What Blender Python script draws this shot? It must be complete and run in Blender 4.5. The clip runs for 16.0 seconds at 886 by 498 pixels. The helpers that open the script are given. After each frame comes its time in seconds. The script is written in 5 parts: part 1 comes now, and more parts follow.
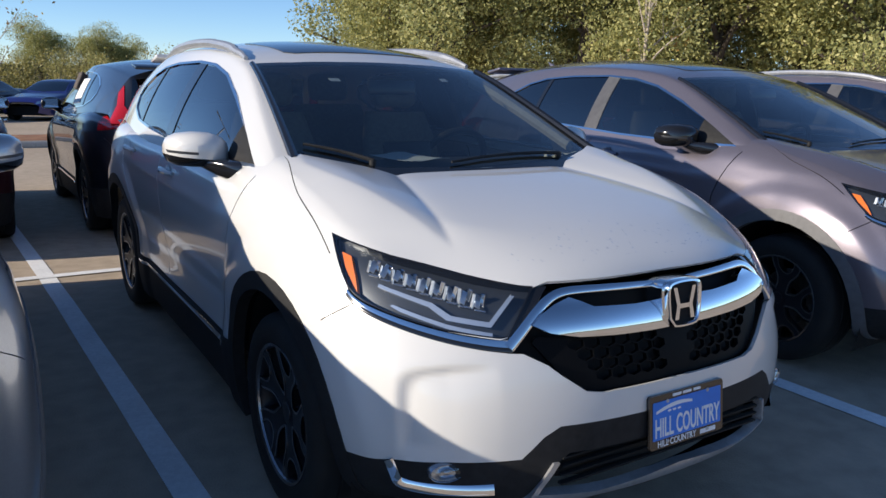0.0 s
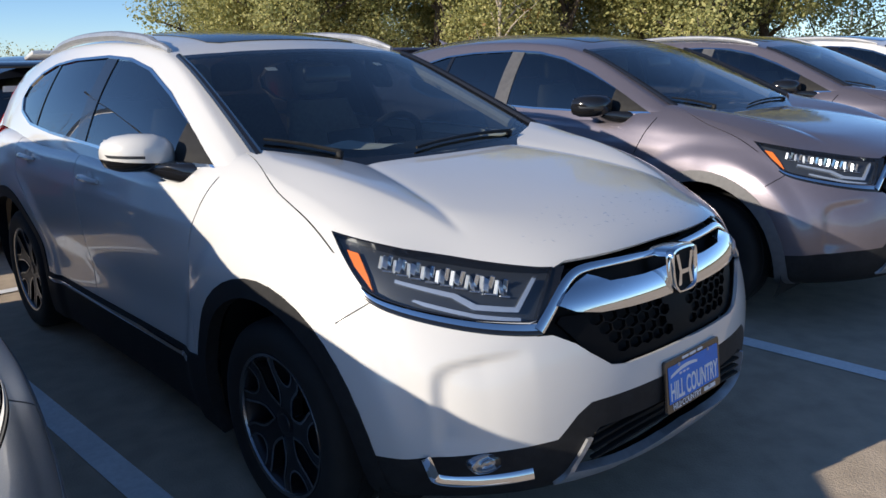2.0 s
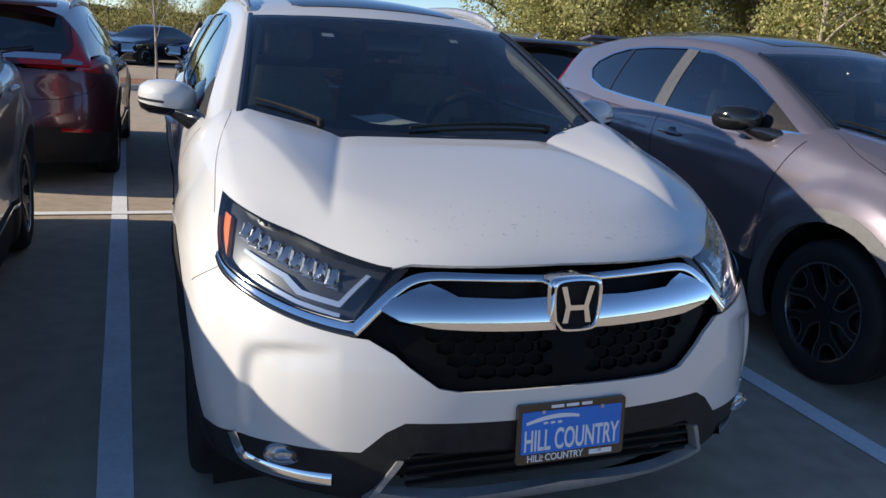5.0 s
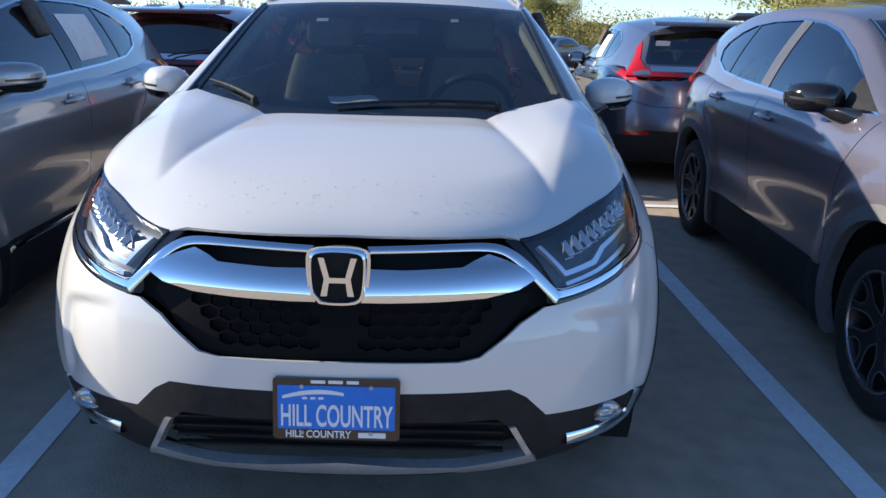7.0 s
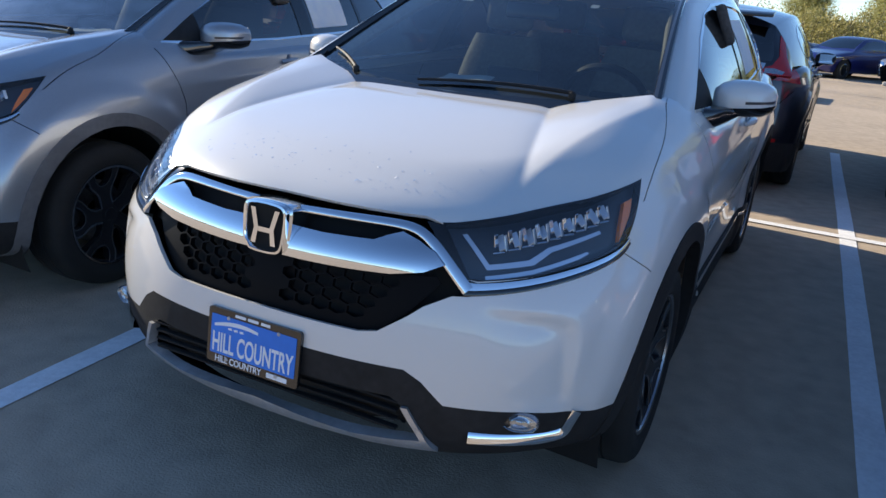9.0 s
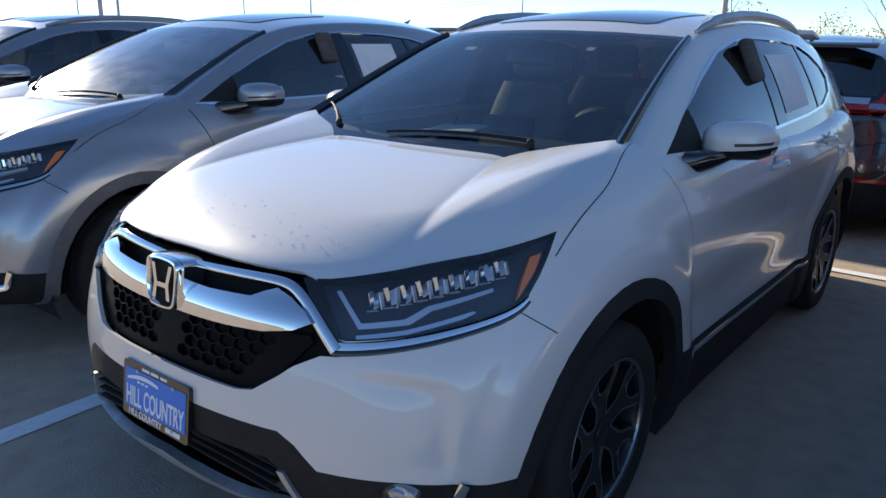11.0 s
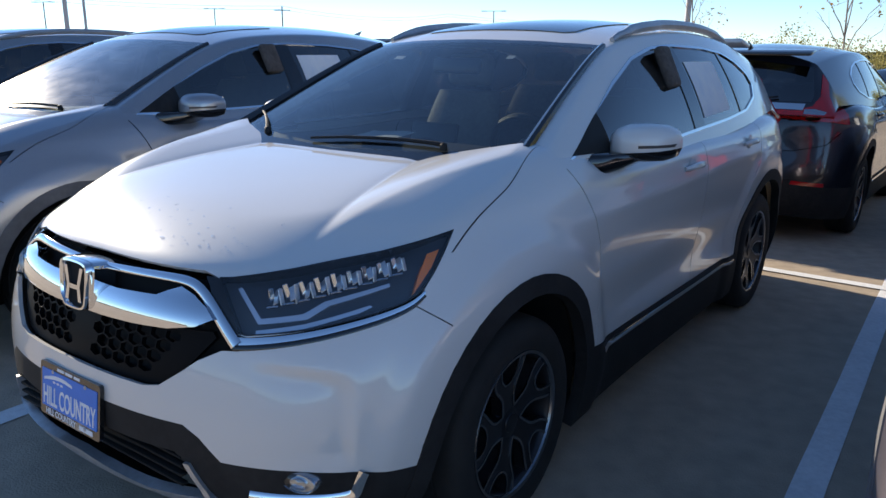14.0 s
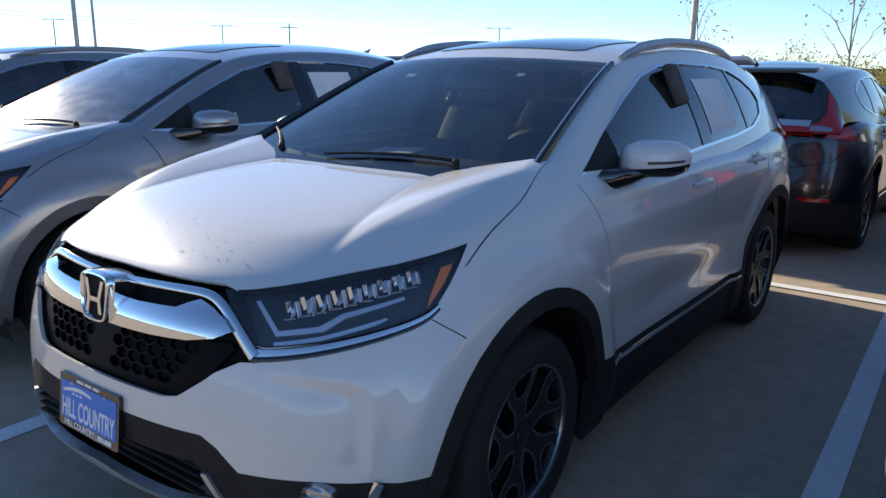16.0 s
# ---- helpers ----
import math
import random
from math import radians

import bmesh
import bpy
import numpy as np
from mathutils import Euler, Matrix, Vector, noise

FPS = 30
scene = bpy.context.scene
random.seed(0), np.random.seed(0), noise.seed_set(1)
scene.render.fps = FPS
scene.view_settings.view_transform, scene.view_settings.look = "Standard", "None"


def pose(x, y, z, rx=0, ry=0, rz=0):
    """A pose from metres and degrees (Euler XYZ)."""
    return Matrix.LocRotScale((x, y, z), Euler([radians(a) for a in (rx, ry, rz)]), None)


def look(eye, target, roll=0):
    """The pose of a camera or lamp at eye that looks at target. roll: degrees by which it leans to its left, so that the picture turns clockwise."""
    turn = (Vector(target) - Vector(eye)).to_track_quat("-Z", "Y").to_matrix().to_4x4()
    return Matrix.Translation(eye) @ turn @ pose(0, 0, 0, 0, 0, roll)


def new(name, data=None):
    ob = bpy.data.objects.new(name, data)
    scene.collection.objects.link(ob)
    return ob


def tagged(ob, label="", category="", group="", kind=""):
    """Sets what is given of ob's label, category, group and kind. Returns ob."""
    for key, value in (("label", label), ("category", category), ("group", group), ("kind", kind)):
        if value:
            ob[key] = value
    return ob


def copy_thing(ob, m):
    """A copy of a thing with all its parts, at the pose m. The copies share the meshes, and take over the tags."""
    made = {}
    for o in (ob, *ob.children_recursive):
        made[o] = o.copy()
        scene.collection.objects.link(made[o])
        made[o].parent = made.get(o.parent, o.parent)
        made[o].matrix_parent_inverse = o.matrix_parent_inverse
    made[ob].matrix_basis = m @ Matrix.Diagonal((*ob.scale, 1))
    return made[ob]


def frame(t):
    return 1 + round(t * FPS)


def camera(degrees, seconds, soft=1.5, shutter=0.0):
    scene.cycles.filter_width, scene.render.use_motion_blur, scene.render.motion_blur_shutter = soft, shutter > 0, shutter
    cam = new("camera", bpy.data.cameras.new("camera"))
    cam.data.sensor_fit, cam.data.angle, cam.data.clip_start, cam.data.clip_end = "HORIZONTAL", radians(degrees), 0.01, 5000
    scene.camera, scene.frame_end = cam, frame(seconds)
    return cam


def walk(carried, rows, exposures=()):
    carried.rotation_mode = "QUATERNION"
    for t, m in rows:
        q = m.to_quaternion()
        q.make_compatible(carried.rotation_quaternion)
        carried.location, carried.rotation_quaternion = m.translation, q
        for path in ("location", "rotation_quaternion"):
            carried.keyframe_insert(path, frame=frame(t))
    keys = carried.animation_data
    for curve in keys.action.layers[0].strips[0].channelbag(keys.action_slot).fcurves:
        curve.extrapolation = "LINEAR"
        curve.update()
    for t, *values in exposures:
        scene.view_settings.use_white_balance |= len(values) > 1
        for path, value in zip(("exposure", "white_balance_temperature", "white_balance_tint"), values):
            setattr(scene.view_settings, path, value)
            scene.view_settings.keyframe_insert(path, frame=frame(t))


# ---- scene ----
cam = camera(60.5, 16.0)
PATH = [
    (0, (-1.719, -1.363, 1.484), (-0.672, 0.283, 1.04), 1.7),
    (0.5, (-1.742, -1.228, 1.479), (-0.677, 0.391, 0.982), 0.9),
    (1, (-1.82, -1.143, 1.48), (-0.661, 0.415, 0.999), 2.7),
    (1.5, (-1.966, -1.068, 1.496), (-0.753, 0.44, 0.99), -0.6),
    (2, (-2.008, -1.067, 1.493), (-0.688, 0.352, 1.001), -1.1),
    (2.5, (-2.01, -1.131, 1.489), (-0.689, 0.291, 1.008), 2.0),
    (3, (-1.873, -1.297, 1.481), (-0.701, 0.24, 0.965), 1.5),
    (3.5, (-1.712, -1.417, 1.489), (-0.703, 0.214, 0.925), 3.2),
    (4, (-1.471, -1.423, 1.473), (-0.501, 0.192, 0.803), 4.2),
    (4.5, (-1.138, -1.45, 1.491), (-0.089, 0.11, 0.809), 0.9),
    (4.7, (-1.076, -1.482, 1.502), (-0.154, 0.194, 0.919), 1.8),
    (6.8, (0.14, -1.698, 1.474), (0.165, 0.218, 0.901), 2.8),
    (7, (0.248, -1.687, 1.466), (0.252, 0.227, 0.889), 1.5),
    (7.5, (0.523, -1.583, 1.472), (0.429, 0.314, 0.843), 3.1),
    (8, (0.762, -1.542, 1.476), (0.259, 0.318, 0.94), 0.0),
    (8.2, (0.86, -1.552, 1.468), (0.262, 0.245, 0.922), 1.3),
    (10.3, (1.695, -1.162, 1.516), (0.519, 0.346, 0.93), -0.2),
    (10.5, (1.728, -1.132, 1.514), (0.493, 0.339, 0.957), -0.7),
    (11, (1.76, -1.008, 1.505), (0.573, 0.508, 0.965), 0.9),
    (11.5, (1.852, -0.951, 1.498), (0.724, 0.613, 0.967), 1.7),
    (12, (1.955, -0.961, 1.492), (0.786, 0.59, 1.015), 2.0),
    (12.5, (1.98, -0.941, 1.495), (0.861, 0.641, 0.997), 1.2),
    (13, (1.984, -0.963, 1.495), (0.836, 0.601, 1.008), 0.9),
    (13.5, (1.986, -0.964, 1.496), (0.835, 0.589, 0.983), 0.5),
    (14, (1.98, -0.963, 1.497), (0.836, 0.597, 0.986), 0.5),
    (14.5, (1.989, -0.973, 1.497), (0.847, 0.594, 1.006), 0.4),
    (15, (1.986, -0.968, 1.5), (0.841, 0.601, 1.023), 0.1),
    (15.5, (1.987, -0.985, 1.499), (0.837, 0.582, 1.026), -0.2),
    (16, (1.982, -1.005, 1.501), (0.821, 0.554, 1.03), 0.5),
]
walk(cam, [(t, look(eye, target, roll)) for t, eye, target, roll in PATH], [(0, 0.45, 6050, 10), (2.0, 0.41, 6100, 10), (3.3, 0.52, 6150, 10), (4.5, 0.44, 6200, 10), (7.0, 1.0, 6000, 9), (8.2, 1.10, 6120, 9), (10.3, 0.88, 6330, 9), (16, 0.84, 6330, 9)])

# ---- world, sun ----
SUN_DIR = Vector((-1.0, 0.22, 0.37)).normalized()
world = bpy.data.worlds.new("sky")
scene.world = world
world.use_nodes = True
wn, wl = world.node_tree.nodes, world.node_tree.links
wn.clear()
sky = wn.new("ShaderNodeTexSky")
sky.sky_type = "NISHITA"
sky.sun_disc = False
sky.sun_elevation = math.asin(SUN_DIR.z)
sky.sun_rotation = math.atan2(SUN_DIR.x, SUN_DIR.y)
sky.air_density, sky.dust_density, sky.ozone_density = 0.65, 0.0, 3.4
bg, wout = wn.new("ShaderNodeBackground"), wn.new("ShaderNodeOutputWorld")
bg.inputs["Strength"].default_value = 0.112
wl.new(sky.outputs[0], bg.inputs["Color"])
wl.new(bg.outputs[0], wout.inputs["Surface"])
sun = new("sun", bpy.data.lights.new("sun", "SUN"))
sun.data.energy, sun.data.angle, sun.data.color = 5.0, radians(0.53), (1.0, 0.86, 0.67)
sun.matrix_world = look(SUN_DIR * 50, (0, 0, 0))


# ---- materials ----
def material(name, color, rough=0.5, metal=0.0, coat=0.0, coat_rough=0.03, spec=0.5):
    m = bpy.data.materials.new(name)
    m.use_nodes = True
    b = m.node_tree.nodes["Principled BSDF"]
    b.inputs["Base Color"].default_value = (*color, 1)
    b.inputs["Roughness"].default_value = rough
    b.inputs["Metallic"].default_value = metal
    b.inputs["Coat Weight"].default_value = coat
    b.inputs["Coat Roughness"].default_value = coat_rough
    b.inputs["Specular IOR Level"].default_value = spec
    return m


def node(m, kind, **values):
    n = m.node_tree.nodes.new(kind)
    for k, v in values.items():
        n.inputs[k.replace("_", " ")].default_value = v
    return n


def wire(m, a, b):
    m.node_tree.links.new(a, b)


def mottled(m, scale_a, scale_b, low, high, bump=0.0, bump_scale=200.0, rough=None, distance=0.01):
    """Two scales of colour variation and a fine relief."""
    b = m.node_tree.nodes["Principled BSDF"]
    co = node(m, "ShaderNodeTexCoord")
    na = node(m, "ShaderNodeTexNoise", Scale=scale_a, Detail=6.0)
    nb = node(m, "ShaderNodeTexNoise", Scale=scale_b, Detail=3.0)
    wire(m, co.outputs["Object"], na.inputs["Vector"])
    wire(m, co.outputs["Object"], nb.inputs["Vector"])
    mix = m.node_tree.nodes.new("ShaderNodeMath")
    mix.operation = "ADD"
    half = m.node_tree.nodes.new("ShaderNodeMath")
    half.operation = "MULTIPLY"
    half.inputs[1].default_value = 0.5
    wire(m, na.outputs["Fac"], mix.inputs[0])
    wire(m, nb.outputs["Fac"], mix.inputs[1])
    wire(m, mix.outputs[0], half.inputs[0])
    ramp = m.node_tree.nodes.new("ShaderNodeValToRGB")
    ramp.color_ramp.elements[0].position, ramp.color_ramp.elements[1].position = 0.36, 0.64
    ramp.color_ramp.elements[0].color, ramp.color_ramp.elements[1].color = (*low, 1), (*high, 1)
    wire(m, half.outputs[0], ramp.inputs["Fac"])
    wire(m, ramp.outputs["Color"], b.inputs["Base Color"])
    if rough:
        rr = m.node_tree.nodes.new("ShaderNodeMapRange")
        rr.inputs["To Min"].default_value, rr.inputs["To Max"].default_value = rough
        wire(m, nb.outputs["Fac"], rr.inputs["Value"])
        wire(m, rr.outputs[0], b.inputs["Roughness"])
    if bump:
        nc = node(m, "ShaderNodeTexNoise", Scale=bump_scale, Detail=2.0)
        wire(m, co.outputs["Object"], nc.inputs["Vector"])
        bp = node(m, "ShaderNodeBump", Strength=bump, Distance=distance)
        wire(m, nc.outputs["Fac"], bp.inputs["Height"])
        wire(m, bp.outputs[0], b.inputs["Normal"])
    return m


def paint(name, color, metal, rough, flake=0.0):
    m = material(name, color, rough, metal, 1.0, 0.02)
    b = m.node_tree.nodes["Principled BSDF"]
    co = node(m, "ShaderNodeTexCoord")
    nz = node(m, "ShaderNodeTexNoise", Scale=3.0, Detail=5.0)
    wire(m, co.outputs["Object"], nz.inputs["Vector"])
    rr = m.node_tree.nodes.new("ShaderNodeMapRange")
    rr.inputs["To Min"].default_value, rr.inputs["To Max"].default_value = 0.015, 0.07
    wire(m, nz.outputs["Fac"], rr.inputs["Value"])
    wire(m, rr.outputs[0], b.inputs["Coat Roughness"])
    if flake:
        vo = node(m, "ShaderNodeTexVoronoi", Scale=900.0)
        wire(m, co.outputs["Object"], vo.inputs["Vector"])
        hs = node(m, "ShaderNodeHueSaturation", Color=(*color, 1))
        mr = m.node_tree.nodes.new("ShaderNodeMapRange")
        mr.inputs["To Min"].default_value, mr.inputs["To Max"].default_value = 1 - flake, 1 + flake
        wire(m, vo.outputs["Distance"], mr.inputs["Value"])
        wire(m, mr.outputs[0], hs.inputs["Value"])
        wire(m, hs.outputs[0], b.inputs["Base Color"])
    return m


def glass(name, tint, ior=1.5, haze=0.0, least=None, power=5.0, film=0.0):
    """A tinted pane: light passes straight through, and the surface mirrors by Fresnel."""
    m = bpy.data.materials.new(name)
    m.use_nodes = True
    m.node_tree.nodes.clear()
    out = m.node_tree.nodes.new("ShaderNodeOutputMaterial")
    tr = node(m, "ShaderNodeBsdfTransparent", Color=(*tint, 1))
    gl = node(m, "ShaderNodeBsdfGlossy", Color=(1, 1, 1, 1), Roughness=haze)
    lw = node(m, "ShaderNodeLayerWeight", Blend=0.5)
    pw = m.node_tree.nodes.new("ShaderNodeMath")
    pw.operation = "POWER"
    pw.inputs[1].default_value = power
    fr = m.node_tree.nodes.new("ShaderNodeMapRange")
    fr.inputs["To Min"].default_value, fr.inputs["To Max"].default_value = least or ((ior - 1) / (ior + 1)) ** 2 * 2.0, 1.0
    wire(m, lw.outputs["Facing"], pw.inputs[0])
    wire(m, pw.outputs[0], fr.inputs["Value"])
    mx = m.node_tree.nodes.new("ShaderNodeMixShader")
    wire(m, fr.outputs[0], mx.inputs[0])
    wire(m, tr.outputs[0], mx.inputs[1])
    wire(m, gl.outputs[0], mx.inputs[2])
    if film:
        # a thin rough gloss layer, uneven by noise, that spreads the shine
        fg = node(m, "ShaderNodeBsdfGlossy", Color=(1, 1, 1, 1), Roughness=0.20)
        nz = node(m, "ShaderNodeTexNoise", Scale=9.0, Detail=5.0)
        co = node(m, "ShaderNodeTexCoord")
        wire(m, co.outputs["Object"], nz.inputs["Vector"])
        fa = m.node_tree.nodes.new("ShaderNodeMapRange")
        fa.inputs["From Min"].default_value, fa.inputs["From Max"].default_value = 0.3, 0.7
        fa.inputs["To Min"].default_value, fa.inputs["To Max"].default_value = film * 0.6, film * 1.4
        wire(m, nz.outputs["Fac"], fa.inputs["Value"])
        fm = m.node_tree.nodes.new("ShaderNodeMixShader")
        wire(m, fa.outputs[0], fm.inputs[0])
        wire(m, mx.outputs[0], fm.inputs[1])
        wire(m, fg.outputs[0], fm.inputs[2])
        mx = fm
    wire(m, mx.outputs[0], out.inputs["Surface"])
    return m


WHITE = paint("white_pearl_paint", (0.65, 0.645, 0.635), 0.0, 0.32)
PURPLE = paint("purple_grey_paint", (0.185, 0.168, 0.200), 0.6, 0.33, 0.30)
GREY = paint("steel_grey_paint", (0.34, 0.36, 0.39), 0.6, 0.30, 0.35)
BLACK = paint("black_paint", (0.008, 0.010, 0.016), 0.0, 0.3)
SILVER = paint("silver_paint", (0.45, 0.46, 0.47), 0.8, 0.3, 0.25)
BLUEGREY = paint("blue_grey_paint", (0.15, 0.15, 0.19), 0.75, 0.3, 0.3)
BLUE = paint("deep_blue_paint", (0.015, 0.02, 0.14), 0.3, 0.3, 0.2)
MAROON = paint("dark_maroon_paint", (0.10, 0.035, 0.045), 0.6, 0.3, 0.3)
CHROME = material("chrome", (0.78, 0.79, 0.81), 0.05, 1.0)
SATIN = mottled(material("satin_silver", (0.32, 0.33, 0.34), 0.35, 0.6), 8, 60, (0.38, 0.39, 0.41), (0.48, 0.49, 0.51))
PLASTIC = mottled(material("black_textured_plastic", (0.02, 0.02, 0.021), 0.6), 6, 40, (0.015, 0.015, 0.016), (0.028, 0.028, 0.029), 0.25, 900, (0.55, 0.75), 0.002)
PLASTIC.node_tree.nodes["Principled BSDF"].inputs["Specular IOR Level"].default_value = 0.2
GLOSSBLACK = material("gloss_black", (0.01, 0.01, 0.011), 0.12, 0.0, 0.6)
# black arch plastic in full sun, its brightness put into a grey base
SUNLITPLASTIC = mottled(material("sunlit_black_plastic", (0.12, 0.12, 0.125), 0.55), 6, 40, (0.10, 0.10, 0.105), (0.14, 0.14, 0.146), 0.25, 900, (0.5, 0.7), 0.002)
# gloss black pillar with its sky reflection put into the grey
POSTSHEEN = mottled(material("grey_pillar_sheen", (0.2, 0.2, 0.21), 0.35), 5, 40, (0.065, 0.065, 0.07), (0.095, 0.095, 0.10))
GAP = material("dark_gap", (0.004, 0.004, 0.004), 0.9)
RUBBER = mottled(material("tyre_rubber", (0.02, 0.02, 0.02), 0.8), 9, 70, (0.008, 0.008, 0.008), (0.018, 0.0175, 0.017), 0.4, 300, (0.7, 0.9), 0.003)
GRILLEBLACK = material("grille_black", (0.004, 0.004, 0.005), 0.5, 0, 0, 0, 0.09)
ALLOY = material("machined_alloy", (0.27, 0.275, 0.29), 0.25, 1.0)
DARKALLOY = material("dark_alloy", (0.03, 0.03, 0.034), 0.35, 0.6)
STEEL = mottled(material("brake_steel", (0.25, 0.24, 0.23), 0.4, 0.9), 20, 120, (0.20, 0.18, 0.16), (0.34, 0.33, 0.32))
WINDSHIELD = glass("windshield_glass", (0.52, 0.56, 0.54), 1.52, film=0.02)
# the same pane with more rough gloss, added for a broad sun glare
GLAREGLASS = glass("glare_windshield_glass", (0.52, 0.56, 0.54), 1.52, film=0.12)
SIDEGLASS = glass("side_glass", (0.16, 0.18, 0.18), 1.52, 0.0, 0.15, 4.0)
PRIVACY = glass("privacy_glass", (0.045, 0.05, 0.052), 1.52, 0.0, 0.15, 4.0)
LENS = glass("clear_lens", (0.93, 0.95, 0.96), 1.45)
AMBER = material("amber_reflector", (0.85, 0.20, 0.02), 0.15, 0.0, 0.8)
RED = material("red_lens", (0.42, 0.008, 0.012), 0.10, 0.0, 1.0)
REFLECTOR = material("lamp_reflector", (0.80, 0.82, 0.85), 0.08, 1.0)
LAMPBOWL = material("lamp_bowl", (0.40, 0.42, 0.46), 0.22, 0.85, 0.5)
FACET = material("lamp_facet", (0.62, 0.65, 0.70), 0.30, 0.7)
LAMPGREY = material("lamp_housing", (0.042, 0.046, 0.054), 0.32, 0.3)
LIGHTGUIDE = material("light_guide", (0.60, 0.66, 0.76), 0.16, 0.6, 0.6)
CLOTH = mottled(material("beige_leather", (0.32, 0.29, 0.24), 0.55), 5, 60, (0.26, 0.235, 0.19), (0.36, 0.33, 0.275), 0.2, 300)
DARKTRIM = mottled(material("charcoal_interior", (0.02, 0.02, 0.022), 0.6), 5, 80, (0.016, 0.016, 0.017), (0.03, 0.03, 0.032), 0.2, 500)
PAPER = mottled(material("paper", (0.72, 0.73, 0.74), 0.7), 3, 14, (0.72, 0.75, 0.80), (0.84, 0.84, 0.83))
FOAM = mottled(material("brown_foam", (0.09, 0.075, 0.065), 0.85), 8, 60, (0.06, 0.05, 0.045), (0.12, 0.10, 0.09), 0.5, 220)
PLATEBLUE = mottled(material("plate_blue", (0.01, 0.17, 0.70), 0.4, 0, 0.1), 4, 20, (0.008, 0.16, 0.64), (0.012, 0.19, 0.74))
PRINTWHITE = material("white_print", (0.78, 0.80, 0.83), 0.5)
LINEPAINT = mottled(material("line_paint", (0.74, 0.75, 0.76), 0.8), 3, 45, (0.74, 0.75, 0.76), (0.90, 0.91, 0.92), 0.4, 160, (0.7, 0.9), 0.004)
GROUND = mottled(material("worn_asphalt", (0.22, 0.2, 0.18), 0.85), 0.35, 9, (0.395, 0.325, 0.248), (0.535, 0.442, 0.340), 0.55, 130, (0.75, 0.95), 0.006)
GROUND.node_tree.nodes["Principled BSDF"].inputs["Specular IOR Level"].default_value = 0.12
KERB = mottled(material("concrete_kerb", (0.5, 0.47, 0.42), 0.85), 2, 30, (0.40, 0.38, 0.34), (0.56, 0.53, 0.48), 0.4, 120)
MULCH = mottled(material("mulch", (0.30, 0.14, 0.07), 0.95), 3, 40, (0.20, 0.09, 0.045), (0.40, 0.20, 0.10), 0.8, 60)
BARK = mottled(material("bark", (0.07, 0.055, 0.045), 0.9), 5, 30, (0.045, 0.036, 0.03), (0.11, 0.09, 0.075), 0.8, 30)
PALEBARK = mottled(material("pale_bark", (0.35, 0.30, 0.25), 0.9), 5, 30, (0.26, 0.22, 0.18), (0.42, 0.37, 0.31), 0.5, 40)
POLE = mottled(material("galvanised_pole", (0.42, 0.41, 0.42), 0.55, 0.2), 3, 20, (0.36, 0.35, 0.36), (0.48, 0.47, 0.48))


def foliage(name, dark, light, yellow):
    m = material(name, light, 0.6)
    b = m.node_tree.nodes["Principled BSDF"]
    ge = m.node_tree.nodes.new("ShaderNodeNewGeometry")
    ramp = m.node_tree.nodes.new("ShaderNodeValToRGB")
    ramp.color_ramp.elements[0].color, ramp.color_ramp.elements[1].color = (*dark, 1), (*yellow, 1)
    e = ramp.color_ramp.elements.new(0.55)
    e.color = (*light, 1)
    wire(m, ge.outputs["Random Per Island"], ramp.inputs["Fac"])
    wire(m, ramp.outputs["Color"], b.inputs["Base Color"])
    tl = node(m, "ShaderNodeBsdfTranslucent")
    wire(m, ramp.outputs["Color"], tl.inputs["Color"])
    mx = m.node_tree.nodes.new("ShaderNodeMixShader")
    mx.inputs[0].default_value = 0.4
    out = m.node_tree.nodes["Material Output"]
    wire(m, b.outputs[0], mx.inputs[1])
    wire(m, tl.outputs[0], mx.inputs[2])
    wire(m, mx.outputs[0], out.inputs["Surface"])
    return m


OAKLEAF = foliage("oak_leaves", (0.20, 0.22, 0.08), (0.39, 0.39, 0.15), (0.54, 0.50, 0.21))
BRUSHLEAF = foliage("brush_leaves", (0.20, 0.18, 0.05), (0.36, 0.32, 0.10), (0.46, 0.40, 0.16))
FALLLEAF = foliage("autumn_leaves", (0.22, 0.12, 0.03), (0.38, 0.22, 0.06), (0.30, 0.28, 0.08))
GRASS = mottled(material("dry_grass", (0.25, 0.2, 0.1), 0.95), 0.05, 2, (0.17, 0.16, 0.06), (0.33, 0.27, 0.13), 0.6, 20)
FARWOOD = mottled(material("far_woods", (0.06, 0.07, 0.035), 0.95), 0.15, 1.2, (0.035, 0.045, 0.02), (0.11, 0.11, 0.05), 0.9, 1.5, None, 1.0)
STUCCO = mottled(material("far_building_wall", (0.6, 0.58, 0.54), 0.85), 0.3, 3, (0.52, 0.5, 0.46), (0.64, 0.62, 0.58))


from mathutils.bvhtree import BVHTree


def fall(y):
    """The height of the lot: level under the front row, then falling away behind it."""
    return float(np.interp(y, GROUND_Y, GROUND_Z))


GROUND_Y, GROUND_Z = (3.7, 4.6, 8.0, 14.0, 40.0), (0.028, 0.010, -0.090, -0.20, -0.60)


# ---- mesh tools ----
def to_mesh(name, bm, smooth=True):
    me = bpy.data.meshes.new(name)
    bm.normal_update()
    for e in bm.edges:
        if len(e.link_faces) == 2 and e.calc_face_angle(0) > 0.75:
            e.smooth = False
    bm.to_mesh(me)
    bm.free()
    if smooth:
        me.shade_smooth()
    return me


def part(name, bm, mat, parent=None, label="", smooth=True):
    """One mesh object under a thing or a part."""
    me = bm if isinstance(bm, bpy.types.Mesh) else to_mesh(name, bm, smooth)
    ob = new(name, me)
    if not me.materials:
        me.materials.append(mat)
    ob.parent = parent
    if label:
        tagged(ob, label)
    return ob


